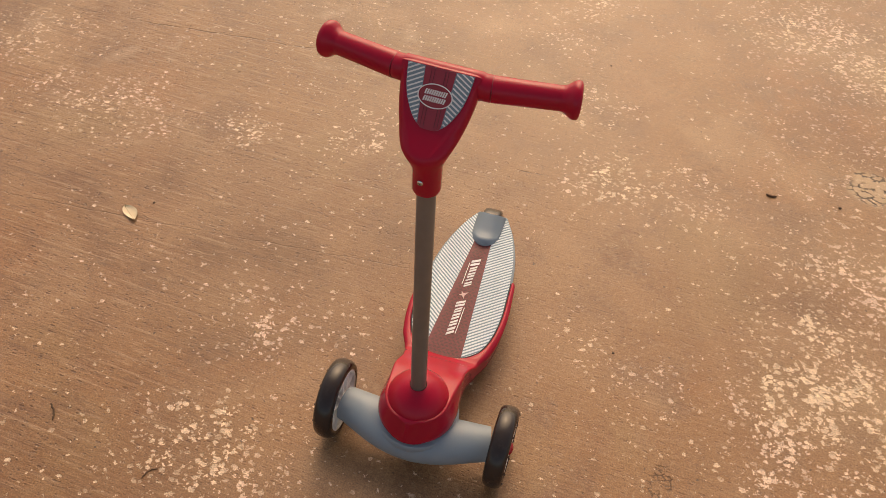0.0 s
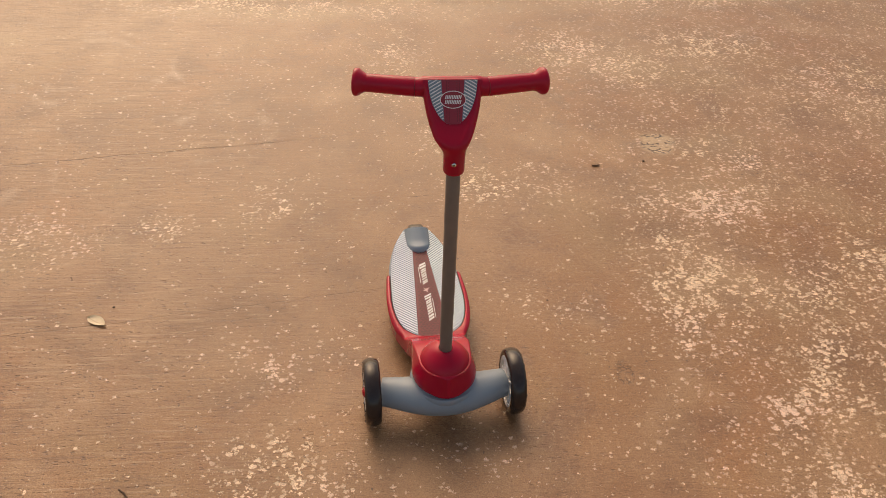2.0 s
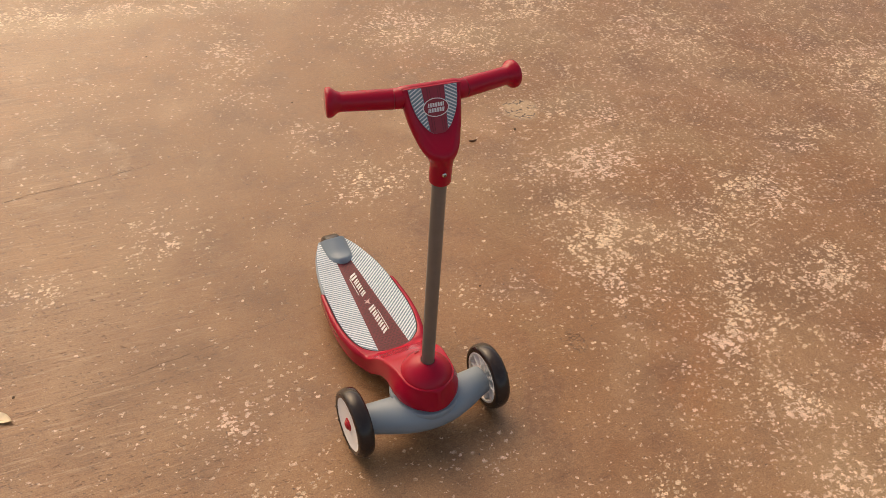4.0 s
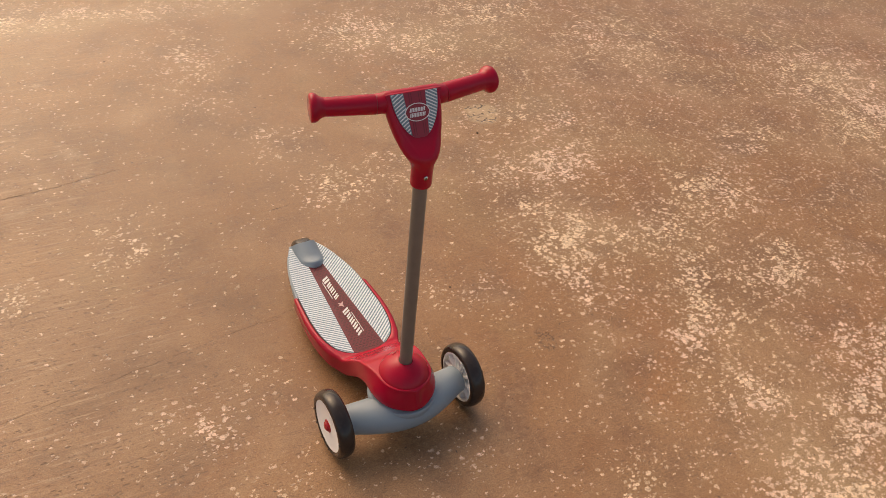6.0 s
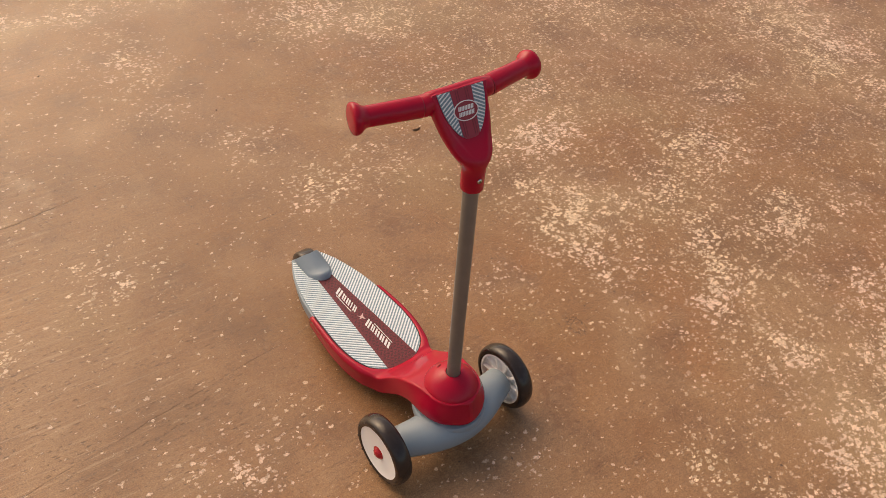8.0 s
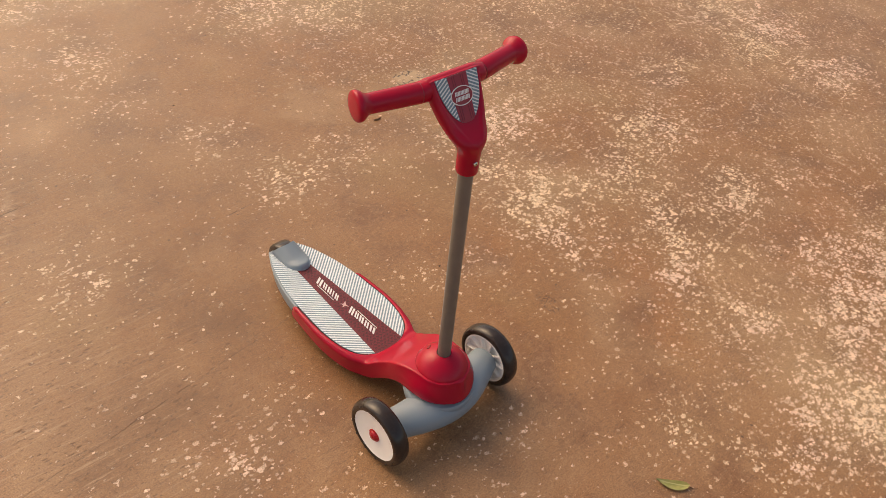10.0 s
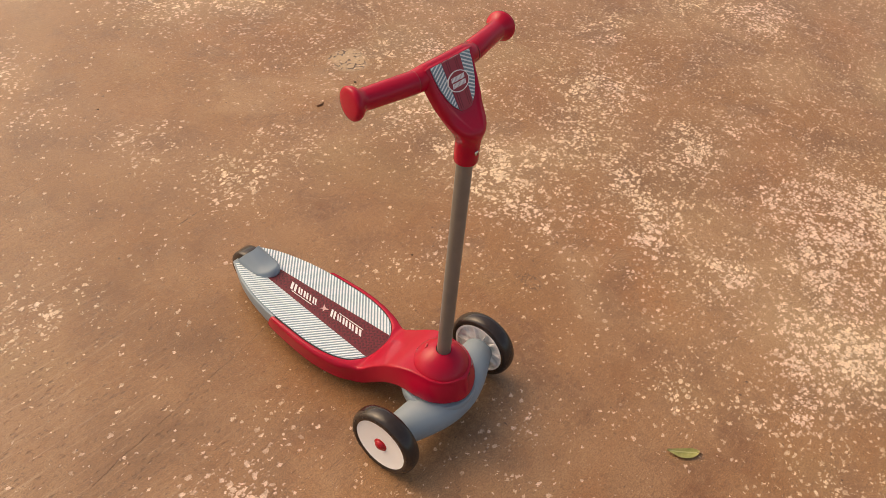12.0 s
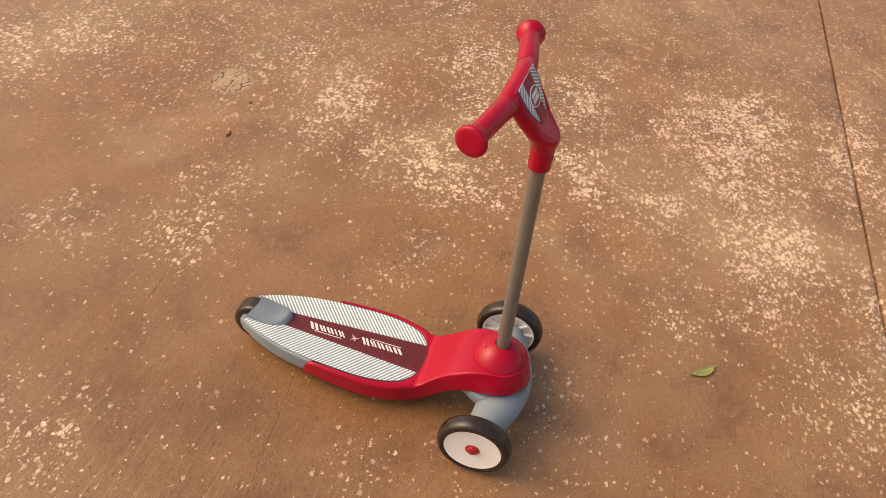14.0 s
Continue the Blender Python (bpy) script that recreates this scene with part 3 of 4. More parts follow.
def deck_outline(knots, v0, v1, steps=40, inset=0.0):
    vs = [v0 + (v1 - v0) * (k / steps) ** 2 for k in range(steps + 1)]
    right = [(max(curve_at(knots, v) - inset, 0.0005), v) for v in vs]
    return right + [(-u, v) for u, v in right[::-1]]


def section(half_top, half_low, z_top, z_low, v, round_top=0.010, round_low=0.012, crown=0.0):
    """A ring across the deck with rounded shoulders."""
    pts = []
    ht, hl = max(half_top, 0.002), max(half_low, 0.002)
    r1 = min(round_top, ht * 0.9, (z_top - z_low) * 0.45)
    r2 = min(round_low, hl * 0.9, (z_top - z_low) * 0.45)
    side = []
    for k in range(7):
        side.append((ht * k / 6 * (1 - r1 / ht), z_top + crown * (1 - (k / 6) ** 2)))
    for k in range(1, 7):
        a = math.pi / 2 * k / 6
        side.append((ht - r1 + r1 * math.sin(a), z_top - r1 + r1 * math.cos(a)))
    for k in range(0, 7):
        a = math.pi / 2 * k / 6
        side.append((hl - r2 + r2 * math.cos(a), z_low + r2 - r2 * math.sin(a)))
    side.append((0.0, z_low))
    pts = side + [(-u, z) for u, z in side[-2:0:-1]]
    return [(u, v, z) for u, z in pts]


def shell_section(half_in, half_out, z_in, z_rim, z_low, v, shoulder, slope):
    """A ring across the shell: floor under the pad, lip, rounded shoulder, side wall and underside."""
    side = [(half_in * k / 5, z_in) for k in range(6)]
    top = half_out - slope
    side.append((half_in + 0.0004, z_in + (z_rim - z_in) * 0.8))
    side.append((half_in + min(0.0016, (top - half_in) * 0.3), z_rim))
    r1 = min(shoulder, (top - half_in) * 0.7, (z_rim - z_low) * 0.4)
    for k in range(7):
        a = math.pi / 2 * k / 6
        side.append((top - r1 + r1 * math.sin(a), z_rim - r1 + r1 * math.cos(a)))
    wall = z_rim - r1 - z_low
    for k in range(1, 4):
        f = k / 4
        side.append((top + (half_out - top) * math.sin(f * math.pi / 2), z_rim - r1 - wall * 0.75 * f))
    r2 = min(0.010, wall * 0.3)
    for k in range(6):
        a = math.pi / 2 * k / 5
        side.append((half_out - r2 + r2 * math.cos(a), z_low + r2 - r2 * math.sin(a)))
    side.append((0.0, z_low))
    pts = side + [(-u, z) for u, z in side[-2:0:-1]]
    back = max(0.0, min(1.0, (v - 0.26) / 0.06))
    return [(u, v + back * (0.0715 - z) * 0.36, z) for u, z in pts]


def red_shell():
    """Front housing, neck and the rim that wraps the deck, one moulding."""
    bm = bmesh.new()
    r_top, r_low = 0.0498, 0.0605
    rings = []
    top = [(0.0, 0.145), (0.020, 0.1425), (0.040, 0.1375), (0.056, 0.1300), (0.074, 0.1175), (0.092, 0.1015), (0.108, 0.0870), (0.118, 0.0766), (0.1285, 0.0694), (0.140, 0.0685), (0.306, 0.0685), (0.314, 0.0678), (0.319, 0.0658), (0.322, 0.0620), (0.323, 0.0560)]
    low = [(-0.06, 0.100), (0.0, 0.0965), (0.040, 0.086), (0.070, 0.068), (0.095, 0.046), (0.120, 0.026), (0.145, 0.020), (0.20, 0.0190), (0.27, 0.0215), (0.34, 0.0275)]
    for k in range(15):
        v = -math.cos(math.pi / 2 * k / 14) * r_low * 0.999
        h_low = math.sqrt(max(r_low**2 - v * v, 1e-6))
        if abs(v) < r_top:
            h_top, z_top = math.sqrt(r_top**2 - v * v), 0.145
        else:
            h_top, z_top = 0.004, 0.145 - (abs(v) - r_top) / (r_low - r_top) * 0.040
        h_top = min(h_top, h_low - 0.0005)
        rings.append(shell_section(max(h_top - 0.006, 0.001), h_low, z_top, z_top, min(curve_at(low, v), z_top - 0.003), v, 0.0028, h_low - h_top))
    stops = [0.1283 * k / 30 for k in range(1, 31)] + [0.1286, 0.1290, 0.1298, 0.1310, 0.1326, 0.1345, 0.1370, 0.1400] + [0.140 + (0.310 - 0.140) * k / 28 for k in range(1, 29)] + [0.3130, 0.3155, 0.3175, 0.3195, 0.3210, 0.3222, 0.3230]
    for v in stops:
        blend = min(1.0, v / 0.06)
        blend = blend * blend * (3 - 2 * blend)
        h_out = r_low * (1 - blend) + curve_at(SHELL_HALF, v) * blend
        tuck = 0.0045 * min(1.0, max(0.0, (v - 0.09) / 0.06))
        h_out += 0.0005 - tuck * 0.75
        slope = (r_low - r_top) * (1 - blend) + 0.0010 * blend - tuck
        rim = curve_at(top, v)
        inner = curve_at(PAD_HALF, v) + 0.0019 if v > 0.1284 else 0.004
        z_in = rim if v < 0.1285 else min(0.0640, rim)
        h_out -= 0.0025 * max(0.0, (v - 0.312) / 0.011) ** 2
        rings.append(shell_section(inner, h_out, z_in, rim, curve_at(low, v), v, 0.0028 + 0.0020 * blend + 0.004 * min(1.0, max(0.0, (v - 0.11) / 0.06)), slope))
    return loft(bm, rings)


shell = part("shell", red_shell(), RED, scooter, "glossy red moulded front housing, neck and deck rim", 55)


def grey_base():
    bm = bmesh.new()
    rings = []
    for k in range(41):
        v = 0.290 + (0.478 - 0.290) * k / 40
        h = curve_at(BASE_HALF, v)
        rings.append(section(h, h - 0.005, 0.0655, 0.024 + 0.003 * max(0.0, (v - 0.40) / 0.078) ** 2, v, 0.003, 0.008))
    return loft(bm, rings)


part("deck_base", grey_base(), GREY, scooter, "blue-grey plastic deck base", 35)

# ribbed pad on the deck
pad_line = deck_outline(PAD_HALF, 0.1286, 0.470, 60)
# added black slab: gives the gap between pad and rim its shade by colour
part("pad_gap_shade", slab(deck_outline(PAD_HALF, 0.1286, 0.318, 60, -0.0020), 0.0630, 0.0673), BLACK, scooter, "added black strip for the shade in the gap round the grip pad", 30)
pad = part("grip_pad", slab(pad_line, 0.0635, 0.0678, 0.0006), PAD_BLUE, scooter, "grey-blue grip pad with white diagonal ribs", 30)


def stripe_half(v):
    return 0.0325 + (0.0155 - 0.0325) * (v - 0.135) / (0.40 - 0.135)


inset_line = deck_outline(PAD_HALF, 0.1292, 0.468, 60, 0.0005)
edge_n = Vector((0.470 - 0.1312, 0.0325 - 0.0112)).normalized()
right_half = clip(inset_line, 0.0330, 0.1312, edge_n.x, edge_n.y)
left_half = [(-u, v) for u, v in right_half]
part("rib", stripes(right_half, 40, 0.0056, 0.48, 0.0670, 0.0686), PAD_WHITE, pad, "white raised ribs")
part("rib", stripes(left_half, -40, 0.0056, 0.48, 0.0670, 0.0686), PAD_WHITE, pad, "white raised ribs")
mid_band = clip(clip(inset_line, 0.0325, 0.1312, -edge_n.x, -edge_n.y), -0.0325, 0.1312, edge_n.x, -edge_n.y)
centre = part("centre_stripe", slab(mid_band, 0.0665, 0.0688), PAD_RED, pad, "maroon centre stripe with a fine dark check")


def check_marks():
    rows = []
    for j in range(40):
        v = 0.136 + j * 0.0066
        half = stripe_half(v) - 0.004
        n = int(half * 2 / 0.0078)
        for i in range(n + 1):
            u = -half + (i + 0.5 * (j % 2)) * 0.0078
            if abs(u) < half:
                rows.append(bar(u, v, 0.0056, 0.0026, 0, 35 if j % 2 else -35))
    return plates(rows, 0.0685, 0.0691)


part("check_mark", check_marks(), MAROON_LINE, centre, "deep maroon check marks")


def word_bars():
    """The printed mark along the stripe, reduced to plain slanted strokes and two thin lines."""
    rows = []
    for start, widths in ((0.352, (0.018, 0.013, 0.014, 0.007, 0.012)), (0.250, (0.015, 0.012, 0.015, 0.014, 0.018))):
        v = start
        for k, w in enumerate(widths):
            h = 0.0150 if k == 0 else 0.0118
            strokes = ((0.32, 0.46),) if w < 0.008 else ((0.20, 0.30), (0.68, 0.30))
            for at, wide in strokes:
                rows.append([(0.0005 - y_, v - x_) for x_, y_ in bar(w * at, 0, w * wide, h, 0.0045)])
            v -= w + 0.0010
    rows.append([(-0.0095 - y_, 0.314 - x_) for x_, y_ in bar(0, 0, 0.052, 0.0012)])
    rows.append([(0.0096 - y_, 0.208 - x_) for x_, y_ in bar(0, 0, 0.058, 0.0012)])
    return rows


for outline in word_bars():
    part("printed_bar", plates([outline], 0.0687, 0.0695), PRINT_WHITE, centre)
part("emblem", plates([[(-0.006, 0.272), (-0.001, 0.268), (0.007, 0.272), (0.002, 0.263), (0.003, 0.256), (-0.002, 0.262), (-0.008, 0.262), (-0.003, 0.266)]], 0.0687, 0.0695), plastic("pink_print", (0.62, 0.40, 0.38), 0.5), centre, "small pale pink winged mark")


def fender():
    """A hump over the rear wheel with a hollowed back edge."""
    bm = bmesh.new()
    grid = []
    for i in range(17):
        s = i / 16
        row = []
        for k in range(17):
            q = -1 + 2 * k / 16
            v = 0.389 + 0.027 * abs(q) ** 2.6 * (1 - s) + s * (0.0635 + 0.014 * q * q)
            half = 0.0262 + 0.0012 * min(1.0, s * 1.5)
            rise = curve_at([(0, 0.002), (0.05, 0.0095), (0.10, 0.0125), (0.18, 0.0120), (0.40, 0.0125), (0.65, 0.0165), (0.85, 0.0205), (1.0, 0.0235)], s)
            z = 0.0685 + rise * (1 - abs(q) ** 2.6) + 0.007 * s * abs(q) ** 2.6
            row.append((q * half, v, z))
        grid.append(row)
    tops = [[bm.verts.new(p) for p in row] for row in grid]
    lows = [[bm.verts.new((u, v, max(0.060, z - 0.0045))) for u, v, z in row] for row in grid]
    for a, flip in ((tops, 1), (lows, -1)):
        for i in range(16):
            for k in range(16):
                f = (a[i][k], a[i][k + 1], a[i + 1][k + 1], a[i + 1][k])
                bm.faces.new(f[::flip])
    for i in range(16):
        for k in (0, 16):
            bm.faces.new((tops[i][k], tops[i + 1][k], lows[i + 1][k], lows[i][k]))
        for r in (0, 16):
            bm.faces.new((tops[r][i], tops[r][i + 1], lows[r][i + 1], lows[r][i]))
    return bm


part("fender", fender(), GREY, scooter, "blue-grey rear wheel hood", 45)


# steering cap, pole
cap_profile = [(0.0462, 0.122), (0.0466, 0.1430), (0.0454, 0.1462), (0.0424, 0.1514), (0.0365, 0.1588), (0.0295, 0.1648), (0.0220, 0.1694), (0.0155, 0.1724), (0.0130, 0.1730), (0.0124, 0.1720), (0.0122, 0.166)]
cap = part("steering_cap", lathe(cap_profile, 64), RED, scooter, "", 32)
# thin plate, no recess: the slot's shade is its dark red colour
part("slot", tilted(slab(bar(0, 0, 0.0080, 0.0034), 0, 0.0012), pose(-0.008, 0.028, 0.1650, -36, 0, 20)), RED_DARK, cap, "small slot drawn as a plate, its shade painted dark red")

LEAN_BACK = 2.2
POLE_M = pose(0, -0.0005, 0.172, -LEAN_BACK, -0.5, 0)
part("pole", lathe([(0.0114, -0.03), (0.0114, 0.400), (0.0112, 0.401), (0.0, 0.401)], 32, POLE_M), POLE, scooter, "grey painted steel steering pole", 35)
# black ring fills the gap; its colour stands for the shade inside
part("pole_gap_shade", lathe([(0.0124, 0.1680), (0.0124, 0.1716), (0.0110, 0.1716), (0.0110, 0.1680)], 32), BLACK, cap, "black ring painted as the shade in the gap round the pole")

# front axle beam
def axle_beam():
    pts, radii = [], []
    for k in range(33):
        q = -1 + 2 * k / 32
        u = 0.118 * q
        bow = math.cos(q * math.pi / 2) ** 1.2 if abs(q) < 1 else 0
        pts.append((u, -0.004 - 0.022 * bow, 0.066 + 0.003 * bow))
        radii.append((0.0270 + 0.0150 * bow, 0.0270 + 0.006 * bow))
    return tube(pts, radii, 36)


axle = part("axle_beam", axle_beam(), GREY, scooter, "blue-grey bowed front axle beam", 40)
part("axle_hub", lathe([(0.030, 0.040), (0.050, 0.050), (0.061, 0.068), (0.0645, 0.084), (0.0645, 0.092), (0.0620, 0.0955), (0.0520, 0.0965), (0.0300, 0.0965)], 56), GREY, axle, "", 40)


def neck_bracket():
    """The grey moulding that carries the shell's neck behind the axle."""
    bm = bmesh.new()
    rings = []
    for k in range(13):
        q = k / 12
        half = 0.048 - 0.010 * q * q
        rings.append(section(half, half - 0.006, 0.092 - 0.022 * q, 0.052 + 0.006 * q, 0.012 + 0.062 * q, 0.006, 0.012))
    return loft(bm, rings)


part("neck_bracket", neck_bracket(), GREY, axle, "", 40)


def wheel(name, centre, radius, width, out, rear=False):
    """A wheel whose axle lies along x; out is the side of its closed white face."""
    m = pose(*centre, 0, 90 * out, 0)
    w = width / 2
    top = empty(name, Matrix())
    top.parent = scooter
    rim_r = radius * 0.79
    tyre = []
    for k in range(25):
        a = math.pi * k / 24
        tyre.append((radius - (1 - math.sin(a) ** 0.72) * (radius - rim_r) * 0.92, -w * math.cos(a) * (0.93 + 0.07 * math.sin(a))))
    tyre = [(rim_r - 0.002, -w * 0.80)] + tyre + [(rim_r - 0.002, w * 0.80)]
    body = bmesh.new()
    rings = [[m @ Vector((r * math.cos(2 * math.pi * k / 72), r * math.sin(2 * math.pi * k / 72), h)) for k in range(72)] for r, h in tyre]
    loft(body, rings + rings[:1], False)
    t = part("tyre", body, TYRE, top, "dark brown-black glossy tyre", 40)
    for k in range(12):
        a = 2 * math.pi * (k + 0.4) / 12
        lug = bmesh.new()
        bmesh.ops.create_cube(lug, size=1.0, matrix=m @ pose(0, 0, 0, 0, 0, math.degrees(a)) @ Matrix.Translation((radius * 0.865, 0, w * 0.88)) @ pose(0, 0, 0, 0, -38, 0) @ Matrix.Diagonal((0.0032, 0.0034, 0.0022, 1)))
        part("tyre_lug", lug, BLACK, t)
    face = part("rim", lathe([(0.012, -w * 0.22), (rim_r, -w * 0.30), (rim_r, w * 0.78), (rim_r - 0.0012, w * 0.84), (rim_r - 0.004, w * 0.80), (0.012, w * 0.74), (0.0, w * 0.74)], 64, m), WHITE, top, "white plastic wheel disc", 30)
    part("hub_cap", lathe([(0.0125, w * 0.70), (0.0125, w * 0.80), (0.0112, w * 0.84), (0.0098, w * 0.86), (0.0086, w * 1.00), (0.0048, w * 1.12), (0.0, w * 1.15)], 24, m), HUB_RED, top, "red domed hub cap", 40)
    part("rim_ring", ring_lathe(rim_r, rim_r - 0.004, -w * 0.86, -w * 0.25, m), WHITE, face, "", 30)
    for k in range(10):
        a = 2 * math.pi * (k + 0.3) / 10
        bm = bmesh.new()
        bmesh.ops.create_cube(bm, size=1.0, matrix=m @ pose(0, 0, 0, 0, 0, math.degrees(a)) @ Matrix.Translation(((rim_r + 0.010) / 2, 0, -w * 0.52)) @ Matrix.Diagonal((rim_r - 0.012, 0.0030, w * 0.46, 1)))
        part("spoke", bm, WHITE, face)
    part("hub", lathe([(0.0, -w * 1.0), (0.013, -w * 1.0), (0.013, -w * 0.2), (0.0, -w * 0.2)], 24, m), WHITE, face, "", 40)
    return top


def ring_lathe(r1, r0, h0, h1, m, n=64):
    bm = bmesh.new()
    rings = [[m @ Vector((r * math.cos(2 * math.pi * k / n), r * math.sin(2 * math.pi * k / n), h)) for k in range(n)] for r, h in ((r1, h0), (r1, h1), (r0, h1), (r0, h0))]
    return loft(bm, rings + rings[:1], False)


wheel("front_wheel", (-0.1365, 0.000, 0.0642), 0.0642, 0.033, -1)
wheel("front_wheel", (0.1365, 0.000, 0.0642), 0.0642, 0.033, 1)


def rear_wheel():
    top = empty("rear_wheel", Matrix())
    top.parent = scooter
    m = pose(0, 0.4560, 0.0430, 0, 90, 0)
    prof = [(0.030, -0.0175), (0.0385, -0.0175), (0.0418, -0.0150), (0.0430, -0.0100), (0.0430, 0.0100), (0.0418, 0.0150), (0.0385, 0.0175), (0.030, 0.0175)]
    part("tyre", lathe(prof, 56, m), TYRE, top, "dark brown-black glossy tyre", 40)
    part("hub", lathe([(0.029, -0.0185), (0.029, 0.0185)], 32, m), GREY, top, "", 40)


rear_wheel()

# handlebar
HEAD = pose(-0.0075, 0.0, 0, 0, 0, 0.6 - TURN_DECK)
bar_thing = empty("handlebar", HEAD)
bar_thing.parent = scooter
bar_thing.matrix_local = HEAD


HEAD_FRONT = [(0.586, -0.0026), (0.594, -0.0034), (0.602, -0.0050), (0.608, -0.0056), (0.613, -0.0040), (0.618, 0.0006), (0.626, 0.0105), (0.634, 0.0200), (0.640, 0.0250)]


def head_face(u, z):
    """How far forward the head's face lies: the label's slope, a low rim round it and a jutting chin."""
    line = 0.0585 - (0.6900 - z) * 0.665
    side = max(0.0, abs(u) - curve_at([(0.612, 0.006), (0.636, 0.0200), (0.650, 0.0275), (0.668, 0.0345), (0.690, 0.0375)], z))
    rim = 0.0022 * min(1.0, side / 0.0035) * min(1.0, max(0.0, (0.686 - z) / 0.012))
    return (curve_at(HEAD_FRONT, z) if z < 0.640 else line) - rim


def head_body():
    """A rounded shield that narrows to the collar, its face cut along the label's slope, a chin below it."""
    bm = bmesh.new()
    rings = []
    half = [(0.586, 0.0168), (0.594, 0.0182), (0.602, 0.0214), (0.610, 0.0258), (0.620, 0.0310), (0.632, 0.0358), (0.644, 0.0394), (0.660, 0.0428), (0.675, 0.0442), (0.692, 0.0440)]
    rear = [(0.586, 0.0311), (0.600, 0.0342), (0.612, 0.0392), (0.625, 0.0470), (0.640, 0.0590), (0.655, 0.0700), (0.668, 0.0770), (0.692, 0.0760)]
    n, top = 128, 0.6893
    for k in range(73):
        z = 0.586 + (top - 0.586) * k / 72
        w, yb = curve_at(half, z), curve_at(rear, z)
        yf = head_face(0.0, z) - 0.0060 * min(1.0, max(0.0, (z - 0.612) / 0.03))
        if z > 0.676:
            f = (z - 0.676) / 0.012
            yb -= 0.010 * f * f
        cy, d = (yf + yb) / 2, (yb - yf) / 2
        ring = []
        for i in range(n):
            a = 2 * math.pi * i / n
            ca, sa = math.cos(a), math.sin(a)
            e = (2.0 + 1.0 * min(1.0, max(0.0, (z - 0.600) / 0.04))) if sa < 0 else 2.0 + 0.4 * min(1.0, max(0.0, (z - 0.590) / 0.03))
            px = w * math.copysign(abs(ca) ** (2 / e), ca)
            py = cy + d * math.copysign(abs(sa) ** (2 / e), sa)
            ring.append((px + 0.0035 * min(1.0, max(0.0, (0.614 - z) / 0.026)), max(py, head_face(px, z)), z))
        rings.append(ring)
    for shrink, lift in ((0.985, 0.0003), (0.955, 0.0005), (0.90, 0.0006)):
        rings.append([(px * shrink, 0.064 + (py - 0.064) * (shrink * 1.6 - 0.6), top + lift) for px, py, pz in rings[72]])
    return loft(bm, rings)


part("head", head_body(), RED, bar_thing, "red plastic handlebar head", 34)
COLLAR = pose(0.0035, 0.0142, 0.576, -2.2, 0, 0)
part("collar", lathe([(0.0118, -0.0200), (0.0145, -0.0200), (0.0160, -0.0185), (0.0168, -0.015), (0.0168, 0.022), (0.010, 0.024)], 40, COLLAR), RED, bar_thing, "", 40)
screw = part("screw", tilted(lathe([(0.0, 0.0), (0.0036, 0.0), (0.0036, 0.0008), (0.0026, 0.0018), (0.0, 0.0021)], 20), pose(0.0015, -0.0026, 0.5790, 90, 0, 0)), STEEL, bar_thing, "bright steel screw", 40)
# two black bars paint the shade of the cross recess
part("screw_slot", tilted(slab(bar(0, 0, 0.0036, 0.0008), 0, 0.0004), pose(0.0015, -0.0045, 0.5790, 90, 30, 0)), BLACK, screw)
part("screw_slot", tilted(slab(bar(0, 0, 0.0008, 0.0036), 0, 0.0004), pose(0.0015, -0.0047, 0.5790, 90, 30, 0)), BLACK, screw)

# bar core under the head and the two grips
part("crossbar", tube([(u, 0.0655 + 0.0010 * (u / 0.054) ** 2, 0.6735) for u in (-0.0556, -0.0544, -0.0470, -0.0448, -0.0425, -0.030, 0.0, 0.030, 0.0425, 0.0448, 0.0470, 0.0544, 0.0556)], [0.0138, 0.0147, (0.0147, 0.0149), (0.0145, 0.0155), (0.0142, 0.0167), (0.0140, 0.0171), (0.0140, 0.0172), (0.0140, 0.0171), (0.0142, 0.0167), (0.0145, 0.0155), (0.0147, 0.0149), 0.0147, 0.0138], 40), RED, bar_thing, "", 50)


def grip(sign):
    a, c = Vector((sign * 0.0540, 0.0665, 0.6735)), Vector((sign * 0.1305, 0.0815, 0.6730))
    g = part("grip", tube([a, a.lerp(c, 0.02), a.lerp(c, 0.5), c], [0.0144, 0.0148, 0.0142, 0.0137], 40), RED, bar_thing, "red plastic hand grip", 40)
    way = (c - a).normalized()
    prof = [(-0.005, 0.0137), (-0.001, 0.0146), (0.003, 0.0170), (0.006, 0.0195), (0.009, 0.0209), (0.0115, 0.0212), (0.0140, 0.0207), (0.0156, 0.0190), (0.0164, 0.0150), (0.0168, 0.0090), (0.0169, 0.0030)]
    part("end_flange", tube([c + way * h for h, r in prof], [r for h, r in prof], 40), RED, g, "", 50)
    part("grip_ring", tube([a - way * 0.0002, a + way * 0.0008], [0.0147, 0.0147], 40), RED_DARK, g, "thin joint line")


grip(-1)
grip(1)

# printed label on the sloping face of the head; its own plane has x across and y up the slope
SLOPE = math.degrees(math.atan2(1.0, 0.665))
LABEL = pose(0, 0.0585 - (0.6900 - 0.6660) * 0.665, 0.6660, SLOPE, 0, 0)


def label_outline(inset=0.0):
    half = [(-0.0350, 0.0110), (-0.0290, 0.0180), (-0.020, 0.0243), (-0.008, 0.0302), (0.008, 0.0346), (0.0280, 0.0371)]
    ys = [-0.0345 + (0.0280 + 0.0345) * k / 24 for k in range(25)]
    right = [(curve_at(half, y) - inset, y) for y in ys]
    low = [(0.0095, -0.0362), (0.005, -0.0372)]
    return [(-u, y) for u, y in low] + [low[1], low[0]] + right + [(-u, y) for u, y in right[::-1]]


def on_label(bm):
    return tilted(bm, LABEL)


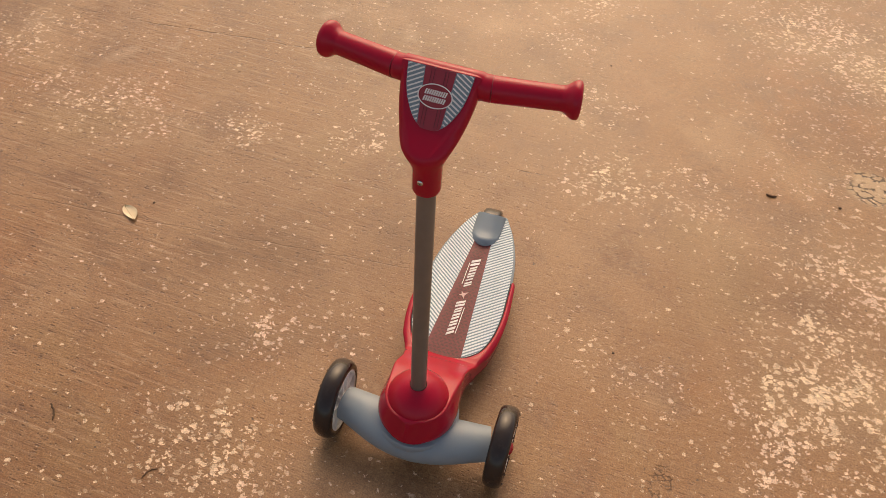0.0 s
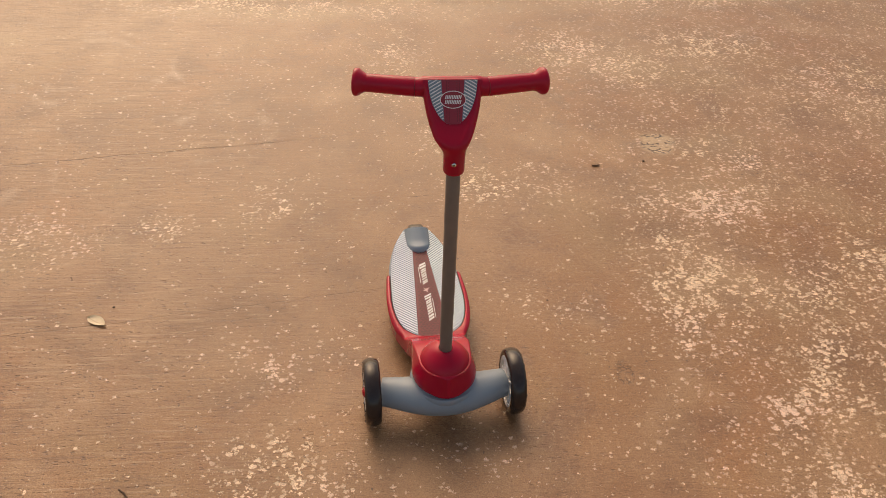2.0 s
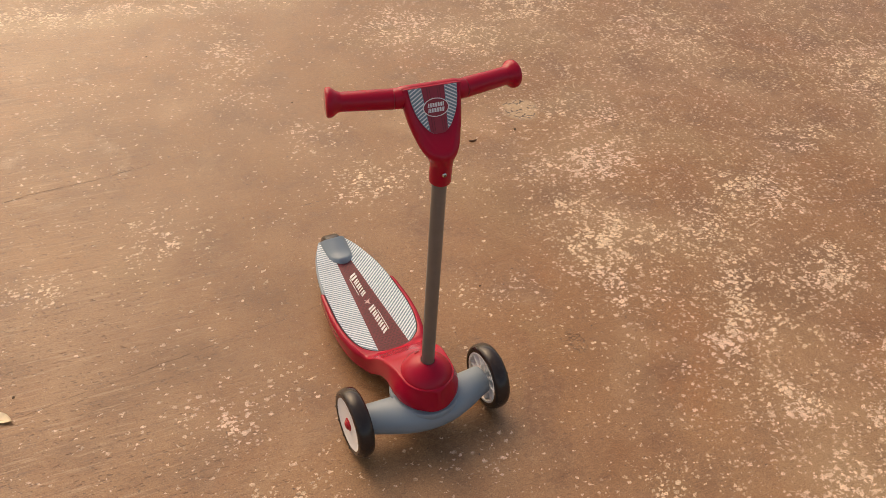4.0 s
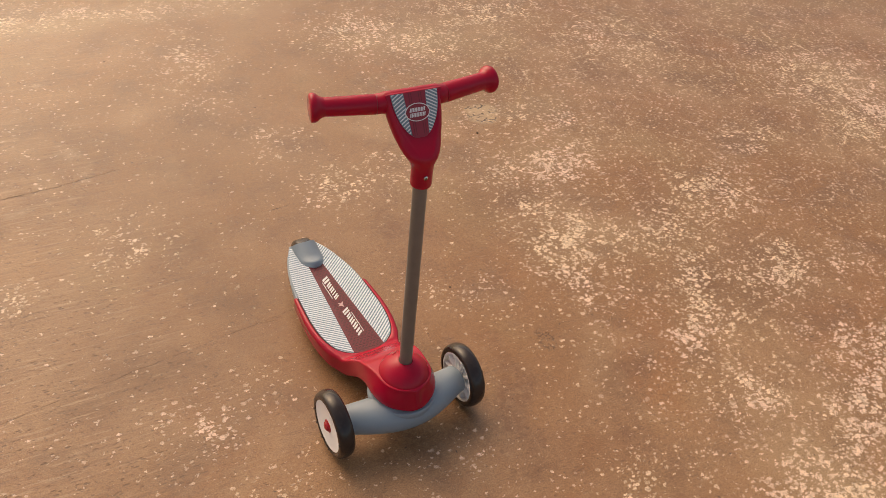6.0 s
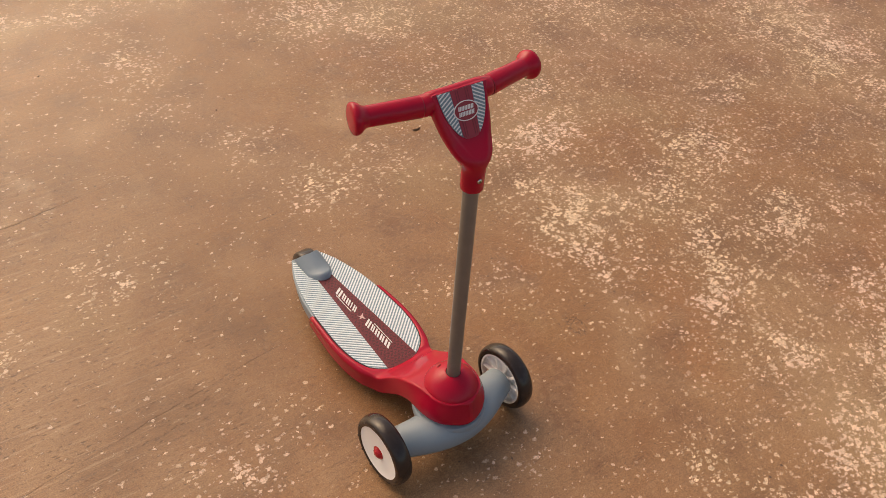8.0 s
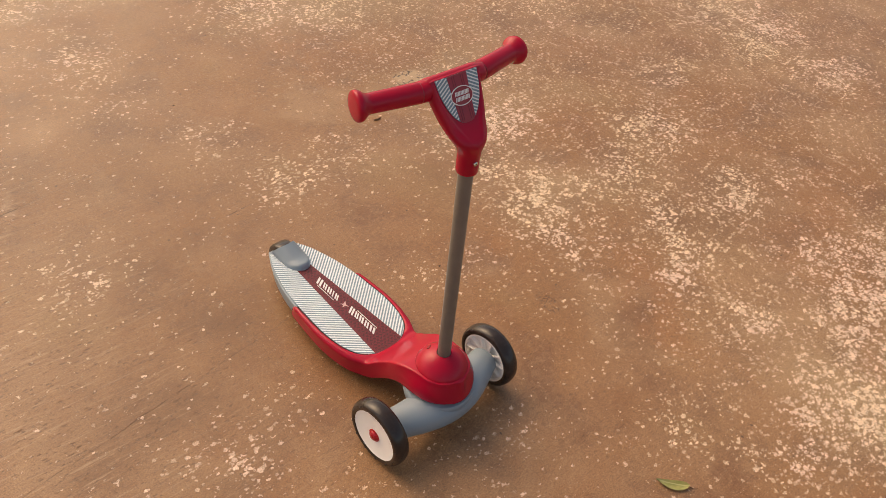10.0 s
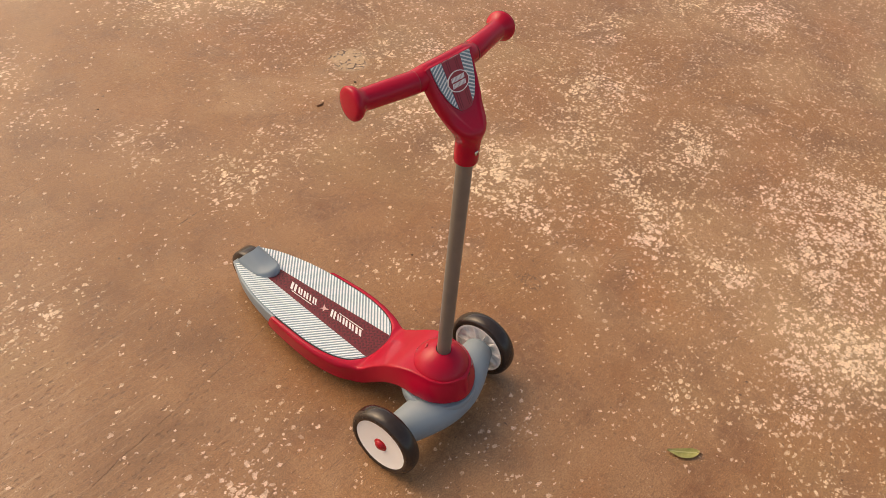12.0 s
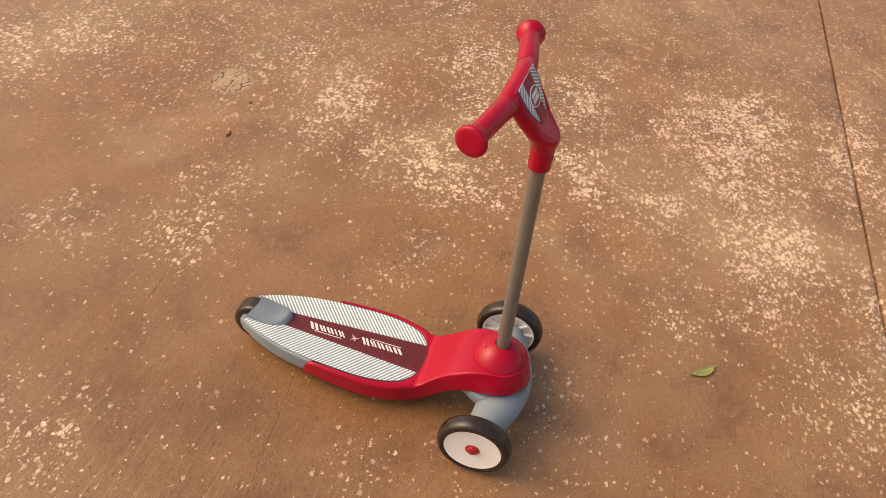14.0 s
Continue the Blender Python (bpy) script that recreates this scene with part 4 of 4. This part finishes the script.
label_line = label_outline()
label = part("label_panel", on_label(slab(label_line, -0.004, 0.0012)), PAD_GREY, bar_thing, "printed label with striped grey wedges", 30)
wedge = clip(label_outline(0.0006), 0.0140, -0.035, 1.0, -0.065)
part("label_stripe", on_label(stripes(wedge, -30, 0.0044, 0.38, 0.0008, 0.0016)), PRINT_WHITE, label, "white diagonal stripes")
part("label_stripe", on_label(stripes([(-u, v) for u, v in wedge], 30, 0.0044, 0.38, 0.0008, 0.0016)), PRINT_WHITE, label, "white diagonal stripes")
red_mid = clip(clip(label_outline(0.0004), 0.0130, -0.035, -1.0, 0.065), -0.0130, -0.035, 1.0, 0.065)
band_part = part("label_band", on_label(slab(red_mid, 0.0004, 0.0019)), plastic("label_red", (0.33, 0.022, 0.04), 0.42, dust=0.02), label, "dark red band")
part("band_line", on_label(plates([bar(u, -0.0035, 0.0009, 0.060) for u in (-0.0095, -0.006, 0.006, 0.0095)], 0.0017, 0.0022)), plastic("band_line_print", (0.19, 0.012, 0.022), 0.45), band_part, "thin dark lines")
OVAL = LABEL @ pose(0, -0.001, 0) @ Matrix.Diagonal((1.08, 1.12, 1, 1))
part("badge", tilted(lathe([(0.0178, 0.0016), (0.0178, 0.0024), (0.0, 0.0024)], 48), OVAL @ Matrix.Diagonal((1, 0.64, 1, 1))), plastic("badge_red", (0.30, 0.02, 0.03), 0.4), label, "red oval badge with white border", 30)
part("badge_border", tilted(ring_plate(0.0180, 0.0116, 0.0010, 0.0016, 0.0029), OVAL), PRINT_WHITE, label, "white oval border")
badge_bars = [bar(-0.0100 + 0.0023 * k, 0.0032, 0.0014, 0.0050, 0.0007) for k in range(10)] + [bar(-0.0105 + 0.0023 * k, -0.0032, 0.0014, 0.0050, 0.0007) for k in range(10)]
for outline in badge_bars:
    part("badge_bar", tilted(plates([outline], 0.0022, 0.0029), OVAL), PRINT_WHITE, label)

# ---- loose litter on the slab ----
def leaf(name, place, length, width, turn, mat, label, curl):
    bm = bmesh.new()
    rows = []
    n = 12
    for i in range(n + 1):
        s = i / n
        half = width / 2 * (math.sin(math.pi * min(1, s ** 0.75)) ** 0.8 + 0.02)
        x = (s - 0.5) * length
        row = []
        for k in range(-3, 4):
            q = k / 3
            z = 0.0015 + curl * (q * q * 0.5 + (2 * s - 1) ** 2 * 0.6) + 0.0006 * noise.noise(Vector((x * 150, q * 3, length * 40)))
            row.append((x, q * half + 0.004 * math.sin(s * 3.0) * (length / 0.06), z))
        rows.append(row)
    tops = [[bm.verts.new(p) for p in r] for r in rows]
    lows = [[bm.verts.new((x, y, z - 0.0005)) for x, y, z in r] for r in rows]
    for a in (tops, lows):
        for i in range(n):
            for k in range(6):
                bm.faces.new((a[i][k], a[i][k + 1], a[i + 1][k + 1], a[i + 1][k]))
    for i in range(n):
        for k in (0, 6):
            bm.faces.new((tops[i][k], tops[i + 1][k], lows[i + 1][k], lows[i][k]))
    for i in (0, n):
        for k in range(6):
            bm.faces.new((tops[i][k], tops[i][k + 1], lows[i][k + 1], lows[i][k]))
    blade = part(name, bm, mat, None, "", 60)
    blade.matrix_world = pose(place[0], place[1], 0, 0, 0, turn)
    tagged(blade, label, "leaf")
    part("stalk", tube([(-length * 0.62, 0.001, 0.0012), (-length * 0.52, 0, 0.002), (-length * 0.44, 0.001, 0.0025 + curl * 0.5)], [0.0006, 0.0007, 0.0006], 6), TWIG, blade)
    return blade


leaf("green_leaf", (0.254, -0.372), 0.060, 0.020, 130, LEAF_GREEN, "olive green fallen leaf lying on brown concrete", 0.006)
leaf("dry_leaf", (-0.714, 0.258), 0.048, 0.024, -32, LEAF_DRY, "pale tan curled dry leaf lying on concrete crack", 0.005)


def twig(place, length, turn, thick, bend, label, mat=TWIG):
    pts = [((k / 8 - 0.5) * length, bend * math.sin(k / 8 * 3.1) + 0.0008 * math.sin(k * 2.3), thick * 0.9 + 0.0004 * math.sin(k)) for k in range(9)]
    t = part("twig", tube(pts, [thick * (0.6 + 0.4 * math.sin(0.4 + k * 0.32)) for k in range(9)], 7), mat, None, "", 60)
    t.matrix_world = pose(*place, 0, 0, 0, turn)
    tagged(t, label, "twig")


twig((-0.568, -0.170), 0.032, -48, 0.0018, 0.003, "short dark brown curled twig lying on concrete")
twig((-0.36, -0.205), 0.026, 60, 0.0009, 0.005, "thin bent brown twig lying on concrete")
# a small brown stone, built from the twig shape
twig((0.500, 0.826), 0.022, 5, 0.0026, -0.002, "small reddish brown stone, modelled as a curled sliver, lying on concrete", plastic("stone_brown", (0.20, 0.10, 0.05), 0.8, 0.5, 300, 0.4))


def crumb(place, size):
    bm = bmesh.new()
    bmesh.ops.create_icosphere(bm, subdivisions=2, radius=size)
    for v in bm.verts:
        v.co *= 1 + 0.35 * noise.noise(v.co * (1.4 / size) + Vector((*place, 0)))
        v.co.z = v.co.z * 0.6 + size * 0.45
    c = part("soil_crumb", bm, TWIG, None, "", 60)
    c.matrix_world = pose(*place, 0, 0, 0, place[0] * 500)
    tagged(c, "tiny dark brown soil crumb lying on concrete", "debris", "soil crumbs")


for spot in ((0.642, 0.844), (-0.689, 0.304), (-0.271, 1.524), (0.269, 0.293), (1.70, 1.108), (0.077, 1.153)):
    crumb(spot, 0.0036 if spot[0] == 0.642 else 0.0026)
